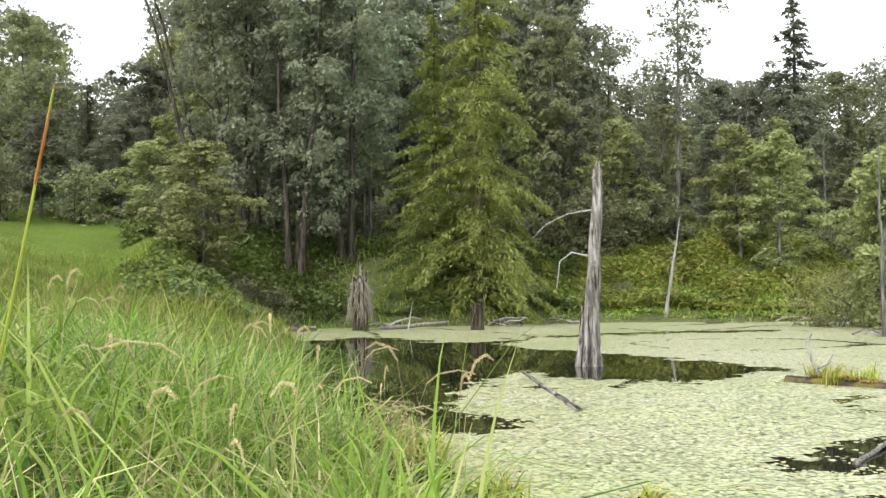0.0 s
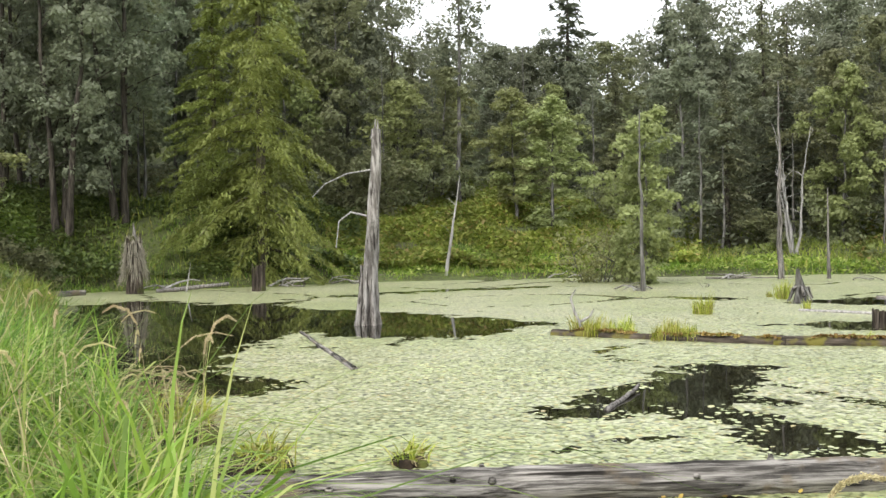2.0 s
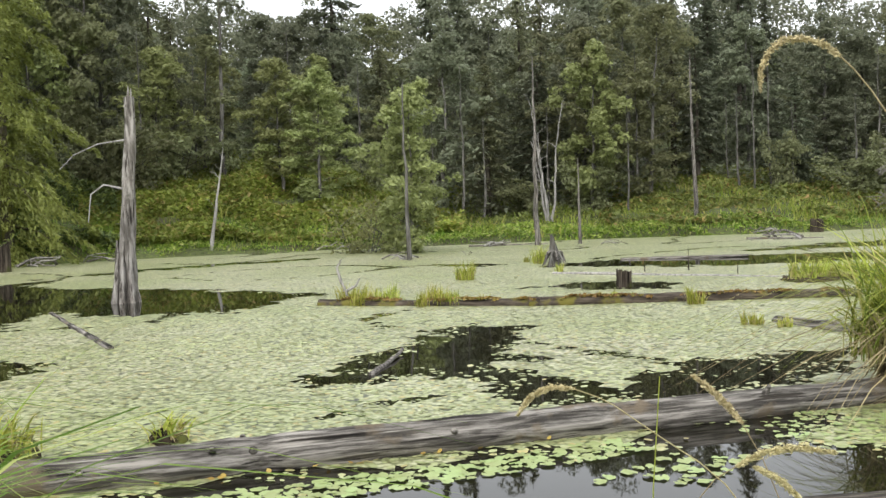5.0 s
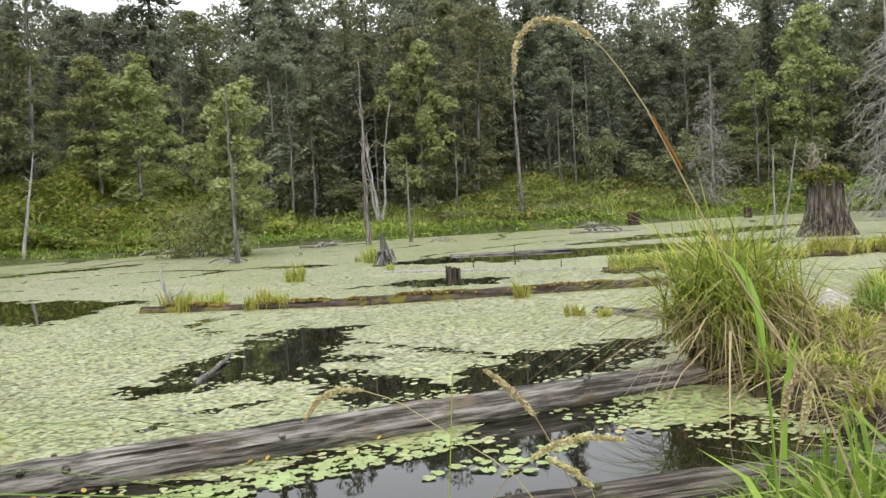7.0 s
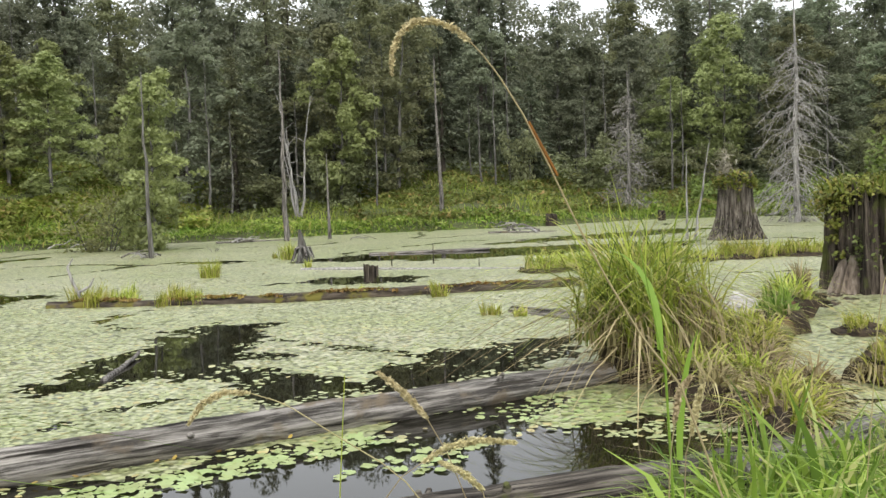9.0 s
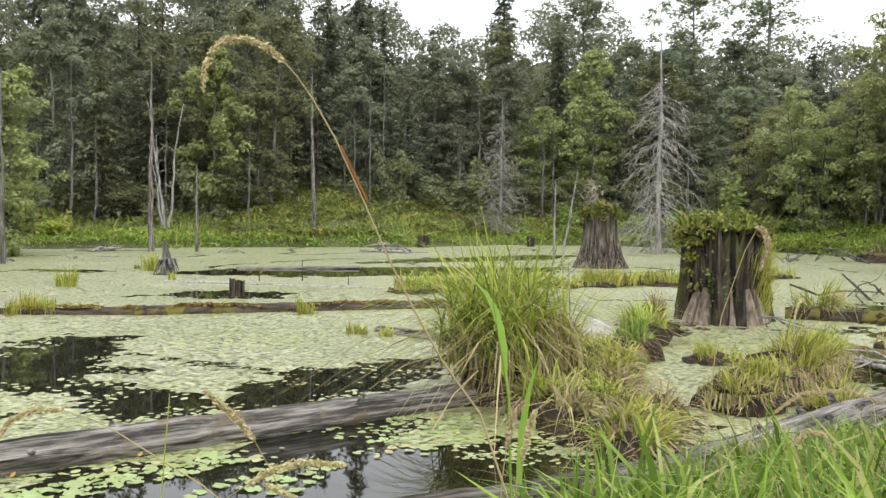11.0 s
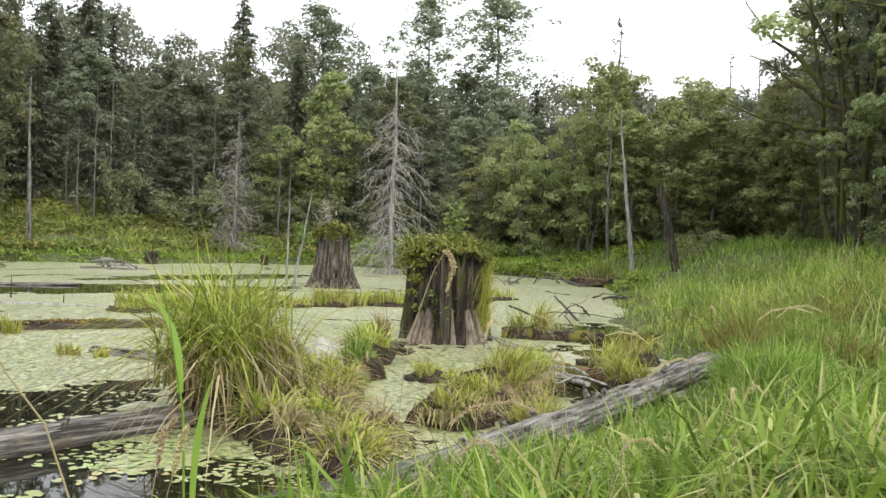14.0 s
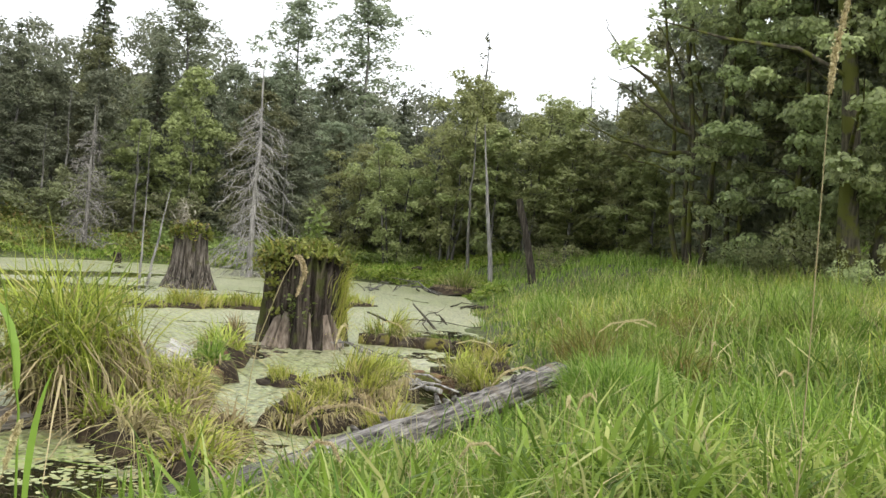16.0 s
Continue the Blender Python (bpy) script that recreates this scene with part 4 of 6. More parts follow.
bare(dead_tree("dead_tree", 106, 6.2, 0.09, BARK_GREY, "thin dead trunk with short twigs standing in the shallows", 60, 0.35, 0.12, 0.1, 1), 24.62, 22.96)
bare(dead_tree("dead_tree", 102, 8.2, 0.14, DEAD_GREY, "thin grey dead trunk in the shallows", 60, 0.28, 0.1), 34.2, 24.3)
bare(dead_tree("dead_tree", 107, 3.7, 0.09, DEAD_GREY, "short thin dead trunk in the shallows", 16, 0.3, 0.4), 35.4, 22.9)
def forked_dead_tree(seed, h, label):
    """A dead clump of slender winding stems."""
    rng = np.random.RandomState(seed)
    tree = thing("dead_tree", label, "dead tree")
    for k in range(5):
        n = 12
        t = np.linspace(0, 1, n)
        a = rng.uniform(0, 6.28)
        top = h * rng.uniform(0.6, 1.0)
        x = math.cos(a) * (0.12 + 0.75 * t**1.3) + np.cumsum(rng.normal(0, 0.05, n))
        y = math.sin(a) * (0.12 + 0.75 * t**1.3) + np.cumsum(rng.normal(0, 0.05, n))
        p = np.stack([x, y, -0.3 + (top + 0.3) * t], 1)
        stem_ = part("stem", tube(p, 0.085 * np.linspace(1, 0.14, n), 7, True, 0.06, rng), DEAD_PALE, tree, "", True)
        for q in range(6):
            c = p[rng.randint(4, n)]
            d = np.array([rng.normal(0, 0.3), rng.normal(0, 0.3), rng.uniform(0.2, 0.7)])
            part("twig", tube(bent(c, c + d, 4, 0.05, rng, 0.03), (0.02, 0.016, 0.012, 0.006), 4, False), DEAD_PALE, stem_)
    return tree


onland(forked_dead_tree(108, 6.6, "bleached several-stemmed dead tree on the far shore"), 42.9, 29.7)
bare(dead_tree("dead_tree", 103, 9.2, 0.15, DEAD_GREY, "tall thin grey dead trunk at the far shore", 70, 0.4, 0.1, 0.1, 1, (-0.15, 0.1)), 46.2, 22.8)
bare(dead_tree("dead_tree", 104, 8.4, 0.15, DEAD_BROWN, "grey dead tree with many short drooping side branches", 150, 1.9, 0.1, 0.3, 7, high=0.85, fine=0.02), 54.4, 14.9)
onland(dead_tree("dead_tree", 105, 10.2, 0.17, DEAD_PALE, "bleached dead tree thick with drooping bare branches", 170, 2.7, 0.08, 0.6, 8, high=0.84, fine=0.013), 45.0, 4.8)
onland(dead_tree("dead_tree", 141, 7.6, 0.14, DEAD_PALE, "tall bleached bare trunk in the meadow", 22, 0.25, 0.1, 0.1, 0, (0.1, 0.9)), 44.9, -6.45)
onland(dead_tree("broken_snag", 142, 3.4, 0.19, BARK_DARK, "leaning brown broken-off trunk in the meadow", 4, 0.4, 0.5, 0.1, 0, (0.1, 0.9), taper=0.75), 39.7, -7.55)
onland(dead_tree("dead_tree", 143, 4.6, 0.1, DEAD_PALE, "pale leaning dead tree with forked branches on the bank", 9, 0.9, 0.4, -0.7, 1, (0.65, -0.45)), 26.2, 36.9)
bare(dead_tree("bare_pole", 144, 2.9, 0.055, DEAD_PALE, "bare pale pole standing beside the far stump", 0), 32.6, 6.9)
bare(dead_tree("bare_pole", 145, 3.3, 0.06, DEAD_PALE, "leaning bare pale pole beside the far stump", 0, lean=(0.1, -0.6)), 32.4, 6.7)
bare(dead_tree("bare_pole", 151, 1.1, 0.045, DEAD_PALE, "short pale leaning pole on the far shore", 0, lean=(0.25, -0.1)), 13.6, 36.9, 0.1)
for seed, az, r, h, lx in ((152, 8.8, 47.5, 15.5, -4.2), (153, 9.4, 49, 16.5, -4.6), (154, 11.2, 50, 17, -0.4), (155, 12.3, 51, 18, 0.5)):
    put(dead_tree("leaning_trunk", seed, h, 0.15, BARK_DARK, "tall dark leaning trunk with thin twigs above the bank", 46, 0.9, 0.35, -0.3, 2, (lx, 0.3)), az, r)
for seed, x, y, h in ((146, 22.46, 11.23, 0.55), (147, 21.72, 9.6, 0.25), (148, 21.8, 12.1, 0.3), (149, 30.8, 32.6, 0.9), (150, 31.2, 32.0, 0.7)):
    bare(dead_tree("broken_post", seed, h, 0.035, BARK_DARK, "short dark broken stem sticking out of the water", 0), x, y)


def stump(name, seed, h, r, label, seg=56, rings=16, flutes=9, flare=0.5, slope=0.15, deep=1.0, mat=STUMP_WOOD):
    """A weathered stump with fluted sides, root flares, a broken rim and a hollow top."""
    rng = np.random.RandomState(seed)
    a = np.arange(seg) / seg * 2 * np.pi
    ph = rng.uniform(0, 6.28, 4)
    lobe = deep * (0.075 * np.abs(np.cos(flutes * 0.5 * a + ph[0])) ** 0.5 + 0.05 * np.cos((flutes + 4) * a + ph[1]) + 0.06 * np.cos(3 * a + ph[2]) + 0.035 * rng.normal(size=seg)) - 0.06
    rim = h * (1 + 0.07 * np.cos(a + ph[3]) * slope / 0.15 + 0.085 * rng.normal(size=seg))
    v = []
    for k in range(rings):
        t = k / (rings - 1)
        rad = r * (1 + flare * (1 - t) ** 3.2) * (1 + lobe * (1.6 - 0.6 * t)) + 0.012 * rng.normal(size=seg) * r
        v.append(np.stack([rad * np.cos(a), rad * np.sin(a), -0.4 + (rim + 0.4) * t], 1))
    for f, dz in ((0.85, 0.0), (0.6, -0.14), (0.2, -0.2)):
        v.append(np.stack([r * f * (1 + lobe) * np.cos(a), r * f * (1 + lobe) * np.sin(a), rim + dz * h + 0.02 * rng.normal(size=seg)], 1))
    n = len(v)
    i, j = np.arange(n - 1)[:, None] * seg, np.arange(seg)[None]
    q = (j + 1) % seg
    f = [np.stack([i + j, i + q, i + seg + q, i + seg + j], -1).reshape(-1, 4), (np.arange(seg) + (n - 1) * seg)[None]]
    ob = thing(name, label, "tree stump")
    part("wood", (np.concatenate(v), f), mat, ob)
    return ob


def growth(ob, name, label, seed, n, leaf, mat, place, long=1.5, up=0.5):
    """Leaves of a plant that grows on a thing; place gives n points from a random source."""
    rng = np.random.RandomState(seed)
    return tagged(part(name, leaves(place(rng, n), leaf, rng, up, long, 0.25), mat, ob, label), kind="stuff")


def on_top(h, r, thick, spill):
    def place(rng, n):
        a, q = rng.uniform(0, 6.28, n), np.sqrt(rng.rand(n)) * 1.15
        z = h + 0.24 * (1 - q * q) + 0.1 * vnoise(q * 4 * np.cos(a) + 9, q * 4 * np.sin(a) + 9, 8) + thick * rng.normal(size=n) + 0.5 * thick - spill * np.clip(q - 0.85, 0, 1) * 3 * rng.rand(n)
        return np.stack([np.cos(a) * q * r, np.sin(a) * q * r, z], 1)
    return place


def around(x, y, z, sx, sz):
    return lambda rng, n: np.array([x, y, z]) + rng.normal(size=(n, 3)) * np.array([sx, sx, sz])


# The great stump: its near side faces -x.
big = bare(stump("large_stump", 111, 1.58, 0.6, "huge old stump of fluted grey-brown wood, overgrown on top", seg=84, rings=22, flutes=10, flare=0.2, deep=1.7), 17.5, 0.62)
def leafy_head(ob, name, label, seed, centres, size, n, leaf, mat):
    """A shrub on a stump: rounded clumps of leaves over and down its rim."""
    rng = np.random.RandomState(seed)
    p, w = clumps(np.asarray(centres), rng.uniform(0.6, 1.3, len(centres)) * size, n / len(centres), rng, 0.7)
    tagged(part(name, leaves(p, leaf, rng, 0.6, 1.5, 0.25, None, False, w), mat, ob, label), kind="stuff")


rng = np.random.RandomState(112)
heads = [(0.5 * q * math.cos(a), 0.5 * q * math.sin(a), 1.6 + 0.18 * (1 - q * q) + rng.normal(0, 0.04)) for a, q in zip(rng.uniform(0, 6.28, 16), np.sqrt(rng.rand(16)))]
heads += [(0.66 * math.cos(a), 0.66 * math.sin(a), z) for a, z in ((2.0, 1.55), (2.3, 1.35), (2.5, 1.6), (2.75, 1.5), (2.2, 1.1), (2.05, 0.85), (3.1, 1.62), (3.5, 1.6), (4.0, 1.6), (4.4, 1.55), (4.8, 1.5), (1.5, 1.5), (2.35, 0.6))]
heads += [(-0.3 + 0.12 * k, 0.72 + 0.1 * math.sin(3 * k), 1.62 - 0.11 * k) for k in range(5)] + [(-0.15, 0.62, 1.72), (-0.3, 0.5, 1.78), (-0.45, 0.35, 1.74)]
leafy_head(big, "salal", "leafy olive-green shrub spilling over the rim", 118, heads, 0.2, 3600, 0.05, SALAL)
growth(big, "shoot", "upright leafy shoot on the stump", 119, 200, 0.06, SHRUB_LEAF, around(0.2, -0.1, 2.05, 0.1, 0.2))
growth(big, "ivy", "small green plant low on the stump's side", 120, 260, 0.05, SHRUB_LEAF, around(-0.66, 0.05, 0.65, 0.11, 0.2))
rng = np.random.RandomState(116)
a = rng.uniform(0, 6.28, 90)
q = rng.uniform(0.45, 0.85, 90)
part("fern", blades(np.stack([q * np.cos(a), q * np.sin(a), np.full(90, 1.6)], 1), rng.uniform(0.25, 0.5, 90), rng.uniform(0.03, 0.06, 90), rng, 1.7, 4, a), MOSS_LEAF, big, "olive-green ferns arching over the rim")["kind"] = "stuff"
a = rng.normal(4.75, 0.35, 420)
q = rng.uniform(0.58, 0.76, 420)
part("dry_grass", blades(np.stack([q * np.cos(a), q * np.sin(a), rng.uniform(0.0, 1.2, 420)], 1), rng.uniform(0.3, 0.7, 420), rng.uniform(0.006, 0.014, 420), rng, 0.8, 3, a), SEDGE, big, "yellow dry grass up the side")["kind"] = "stuff"
rng = np.random.RandomState(117)
for k, a in enumerate((2.35, 2.75, 3.1, 3.42, 3.8, 4.2)):
    c, s_ = math.cos(a), math.sin(a)
    w = rng.uniform(0.10, 0.16)
    v = np.array([[0.92 * c - w * s_ * q, 0.92 * s_ + w * c * q, -0.2] for q in (-1, 1)] + [[0.64 * c - 0.4 * w * s_ * q, 0.64 * s_ + 0.4 * w * c * q, rng.uniform(0.4, 0.62)] for q in (1, -1)]
                 + [[0.5 * c - w * s_ * q, 0.5 * s_ + w * c * q, -0.2] for q in (-1, 1)] + [[0.5 * c - 0.4 * w * s_ * q, 0.5 * s_ + 0.4 * w * c * q, 0.6] for q in (1, -1)])
    part("root_plate", (v, [np.array([[0, 1, 2, 3], [1, 5, 6, 2], [4, 0, 3, 7], [3, 2, 6, 7]])]), ROOT_PALE, big, "pale bare root plate at the foot")

far_stump = bare(stump("large_stump", 113, 1.78, 0.5, "huge old cut stump with a mossy top, out in the shallows", flare=1.25, flutes=11, mat=STUMP_GREY), 32.3, 5.3)
growth(far_stump, "moss", "green moss and dry twigs on the top", 114, 1200, 0.08, MOSS_LEAF, on_top(1.78, 0.62, 0.08, 0.15))
growth(far_stump, "twig", "thin dry twigs on the top", 1141, 260, 0.03, DRY_GREY, around(-0.1, 0.25, 2.2, 0.14, 0.3), 10.0, 0.0)
bare(stump("small_stump", 115, 0.34, 0.155, "small sawn grey stump in the floating leaves", 24, 8, flare=0.2), 17.9, 10.4)
bare(stump("small_stump", 116, 0.95, 0.26, "short pale stump at the far shore", 24, 8, flare=0.2), 16.0, 35.2)
bare(stump("small_stump", 1161, 0.6, 0.28, "short grey stump on the far shore", 24, 8, flare=0.1), 45.5, 16.4)
bare(stump("small_stump", 1162, 0.5, 0.2, "short dark stump in the meadow's edge", 24, 8, flare=0.1), 50.0, 12.0)
spiky = bare(stump("small_stump", 1163, 2.0, 0.3, "tall dark stump hung with dry grass at the far shore", 24, 10, flare=0.3), 11.95, 37.9)
rng = np.random.RandomState(1164)
a, t = rng.uniform(0, 6.28, 620), rng.rand(620)
p0 = np.stack([np.cos(a) * (0.2 + 0.2 * (1 - t)), np.sin(a) * (0.2 + 0.2 * (1 - t)), 0.75 + 1.6 * t], 1)
hang = blades(p0 * (1.25, 1.25, -1), rng.uniform(0.4, 0.85, 620), rng.uniform(0.015, 0.03, 620), rng, 0.6, 3, a)
part("dry_grass", (hang[0] * (1, 1, -1), hang[1]), DRY_GREY, spiky, "grey dry grass hanging round the stump")["kind"] = "stuff"
part("spike", tube([(0, 0, 1.8), (0.05, 0, 2.4), (0.0, 0, 2.8)], (0.12, 0.07, 0.02), 6), DEAD_GREY, spiky, "", True)


def driftwood(x, y, z, seed, n, size, label, mat=None, slim=1.0):
    """Weathered branches lying across one another, each a piece of its own."""
    rng = np.random.RandomState(seed)
    ob = thing("driftwood", label, "driftwood", m=pose(x, y, z))
    for k in range(n):
        a = rng.uniform(0, 6.28)
        length = size * rng.uniform(0.5, 1.1)
        c = rng.normal(0, 0.22 * size, 3) * (1, 1, 0)
        d = np.array([math.cos(a), math.sin(a), rng.uniform(0.0, 0.45)]) * length / 2
        p0, p1 = c - d * (1, 1, 0), c + d
        r = size * slim * rng.uniform(0.025, 0.06)
        part("branch", tube(bent(p0, p1, 5, 0.05 * size, rng, 0.03 * size), np.linspace(r, 0.3 * r, 5), 6), mat or (DEAD_PALE if rng.rand() < 0.4 else DEAD_GREY), ob, "", True)
    return ob


GREY_PILE = "grey dead branches lying at the water's edge"
for seed, x, y, n, size in ((301, 26.6, 37.6, 6, 1.4), (302, 30.8, 33.2, 5, 1.5), (303, 24.7, 23.3, 9, 1.1), (304, 33.3, 26.0, 6, 1.5), (305, 27.4, 22.4, 3, 0.6), (306, 34.4, 20.9, 4, 0.9), (307, 44.1, 18.4, 5, 1.6),
                            (308, 18.5, 37.6, 6, 2.2), (309, 13.6, 38.4, 5, 2.0), (310, 21.2, 37.4, 5, 1.8), (311, 40.5, -0.6, 7, 2.2), (312, 41.2, -2.6, 7, 2.4), (313, 39.2, 15.3, 4, 2.4)):
    driftwood(x, y, 0.04, seed, n, size, GREY_PILE, BARK_GREY if seed in (311, 312) else None, 0.3 if seed in (311, 312) else 0.6)
driftwood(24.0, -1.9, 0.02, 314, 5, 2.4, "dark bare branches lying in the side pool", BARK_DARK, 0.16)
driftwood(30.9, -4.1, 0.1, 315, 7, 0.9, "dark upturned roots at the meadow's edge", BARK_DARK)
driftwood(48.0, -3.2, 0.9, 316, 6, 0.9, "dark upturned roots in the meadow", BARK_DARK)
driftwood(4.6, 13.2, 0.03, 320, 12, 0.9, "thin dry stems lying on the water", STRAW, 0.3)

root = thing("root_stump", "upturned grey root stump among sedge in the pond", "tree stump", m=pose(23.3, 15.9, 0))
rng = np.random.RandomState(330)
part("stem", tube([(0, 0, -0.2), (0.02, 0.02, 0.35), (-0.03, 0.05, 0.9)], (0.2, 0.14, 0.05), 10, True, 0.3, rng), BARK_GREY, root, "", True)
for k in range(9):
    a = k * 0.7
    part("root", tube([(0.1 * math.cos(a), 0.1 * math.sin(a), 0.35 + 0.1 * rng.rand()), (0.22 * math.cos(a), 0.22 * math.sin(a), 0.1 + 0.35 * rng.rand()), (0.34 * math.cos(a), 0.34 * math.sin(a), -0.05 + 0.3 * rng.rand())], (0.05, 0.04, 0.015), 6), BARK_GREY if k % 2 else DEAD_GREY, root, "", True)

twig = thing("forked_branch", "bleached forked branch standing up from the mossy log", "branch", m=pose(13.0, 13.6, 0.1))
part("stem", tube([(0.0, 0.0, 0), (-0.12, 0.08, 0.35), (-0.18, 0.12, 0.62), (-0.1, 0.06, 0.78)], (0.035, 0.03, 0.025, 0.012), 6), DEAD_PALE, twig, "", True)
part("fork", tube([(-0.05, 0.03, 0.15), (0.12, -0.08, 0.25), (0.2, -0.12, 0.4)], (0.03, 0.025, 0.012), 6), DEAD_PALE, twig, "", True)


# ---- logs ----
def log(name, seed, a, b, r0, r1, mat, label, seg=18, n=26, wob=0.02, knots=0):
    """A fallen trunk along its own x axis, with ridged, cracked sides."""
    rng = np.random.RandomState(seed)
    a, b = Vector(a), Vector(b)
    length = (b - a).length
    t = np.linspace(0, length, n)
    p = np.stack([t, np.cumsum(rng.normal(0, wob, n)) * 0.3, np.cumsum(rng.normal(0, wob, n)) * 0.2], 1)
    ang = np.arange(seg) / seg * 2 * np.pi
    ridge = 1 + 0.05 * rng.normal(size=seg)[None] + 0.025 * rng.normal(size=(n, seg)) - 0.12 * (rng.rand(seg) < 0.12)[None]
    rad = np.linspace(r0, r1, n)[:, None] * ridge * (1 + 0.03 * rng.normal(size=(n, 1)))
    v = p[:, None] + np.stack([0 * ang, np.cos(ang), np.sin(ang)], 1)[None] * rad[..., None]
    i, j = np.arange(n - 1)[:, None] * seg, np.arange(seg)[None]
    k = (j + 1) % seg
    f = [np.stack([i + j, i + k, i + seg + k, i + seg + j], -1).reshape(-1, 4), (np.arange(seg) + n * seg)[None, ::-1], (np.arange(seg) + (n + 1) * seg)[None]]
    v = v.reshape(-1, 3)
    v = np.concatenate([v, v[:seg], v[-seg:]])
    ob = thing(name, label, "log")
    part("trunk", (v, f), mat, ob, smooth=True)
    for q in range(knots):
        u = rng.uniform(0.05, 0.95)
        w = rng.uniform(0.2, 2.6)
        c = np.array([u * length, 0, 0])
        d = np.array([rng.normal(0, 0.2), math.cos(w), math.sin(w)])
        r = r0 + (r1 - r0) * u
        part("knot", tube([c + d * r * 0.7, c + d * (r + 0.01), c + d * (r + 0.05 * rng.rand() + 0.02)], (0.035, 0.028, 0.016), 7), mat, ob)
    ob.matrix_basis = Matrix.Translation(a) @ (b - a).to_track_quat("X", "Z").to_matrix().to_4x4()
    return ob


log("fallen_log", 121, (1.9, 7.05, 0.06), (9.05, 2.55, 0.05), 0.165, 0.15, LOG_GREY, "long weathered grey log floating in the pond", 26, 40, 0.02, 12)
log("fallen_log", 122, (5.6, 0.75, 0.16), (13.6, -3.2, 0.32), 0.165, 0.15, LOG_GREY, "weathered grey log lying at the grassy edge", 26, 36, 0.02, 12)
mossy = log("mossy_log", 123, (12.6, 14.0, 0.0), (14.2, 9.9, 0.02), 0.11, 0.13, LOG_MOSS, "low mossy log with grass growing along it", 16)
mossy2 = log("mossy_log", 1231, (14.1, 10.1, 0.02), (17.6, 5.6, 0.02), 0.13, 0.12, LOG_MOSS, "low mossy log with grass growing along it", 16)
rng = np.random.RandomState(1232)
for host, length in ((mossy, 4.4), (mossy2, 5.7)):
    t = rng.rand(1300)
    lump = vnoise(t * 14, t * 0, 41)
    t, lump = t[lump > 0.3], lump[lump > 0.3]
    p = np.stack([t * length, rng.normal(0, 0.07, len(t)), 0.1 + 0.09 * (lump - 0.4) + 0.02 * rng.rand(len(t))], 1)
    part("moss", leaves(p, 0.05, rng, 0.6, 1.5), RUST_MOSS, host, "rust and green moss on the log")["kind"] = "stuff"
log("sunken_log", 124, (4.2, 3.0, 0.02), (6.6, 0.55, 0.1), 0.14, 0.13, LOG_DARK, "dark weathered log along the bank", 20, 24, 0.02, 4)
log("bleached_pole", 125, (20.5, 14.0, 0.02), (21.2, 7.3, 0.02), 0.04, 0.03, DEAD_PALE, "long thin bleached pole lying on the water", 10)
log("sunken_log", 126, (12.6, 3.2, 0.02), (13.7, 5.4, 0.02), 0.13, 0.1, LOG_GREY, "grey half-sunken log behind the tussock", 16)
log("sunken_log", 127, (7.2, 12.3, 0.0), (9.3, 18.2, 0.0), 0.06, 0.05, LOG_GREY, "dark thin log half sunk among the leaves", 12)
log("stick", 128, (7.6, 7.5, 0.0), (8.95, 8.3, 0.05), 0.035, 0.02, DEAD_GREY, "grey stick in the open water", 8)
log("mossy_log", 129, (18.4, -0.4, 0.05), (18.15, -3.5, 0.1), 0.16, 0.14, LOG_MOSS, "mossy log behind the great stump", 16)
log("rotten_log", 130, (10.2, 1.3, 0.0), (13.7, 1.5, 0.1), 0.11, 0.17, STUMP_ROT, "crumbling orange-brown rotten log", 16, 20, 0.05)
white = thing("bleached_log", "short bleached white log end between the tussocks", "log", m=pose(13.5, 2.3, 0.12, 0, 0, 96))
part("trunk", tube([(-0.42, 0, -0.12), (-0.36, 0, -0.02), (-0.15, 0.02, 0.02), (0.1, 0, 0.0), (0.28, 0, -0.06), (0.34, 0, -0.12)], (0.07, 0.2, 0.24, 0.23, 0.18, 0.06), 14, True, 0.05, np.random.RandomState(131)), WOOD_WHITE, white, "", True)
log("sunken_log", 132, (26.0, 15.3, 0.0), (27.8, 12.0, 0.05), 0.06, 0.04, LOG_GREY, "grey log lying in open water", 12)
log("sunken_log", 133, (38.6, 16.8, 0.03), (39.6, 14.0, 0.03), 0.06, 0.04, LOG_GREY, "grey log at the far shore", 12)
log("sunken_log", 134, (32.8, 27.0, 0.03), (35.4, 24.6, 0.03), 0.06, 0.04, LOG_GREY, "grey log at the far shore", 12)
log("sunken_log", 135, (12.8, 37.9, 0.05), (15.6, 37.2, 0.25), 0.1, 0.07, DEAD_GREY, "grey log propped at the far shore", 12)
log("sunken_log", 136, (8.4, 38.0, 0.05), (10.2, 38.6, 0.1), 0.14, 0.12, LOG_GREY, "grey log at the far shore", 12)


# ---- grass and sedge ----
GROUND_AT = lambda x, y: float(land(np.array([x]), np.array([y]))[0])


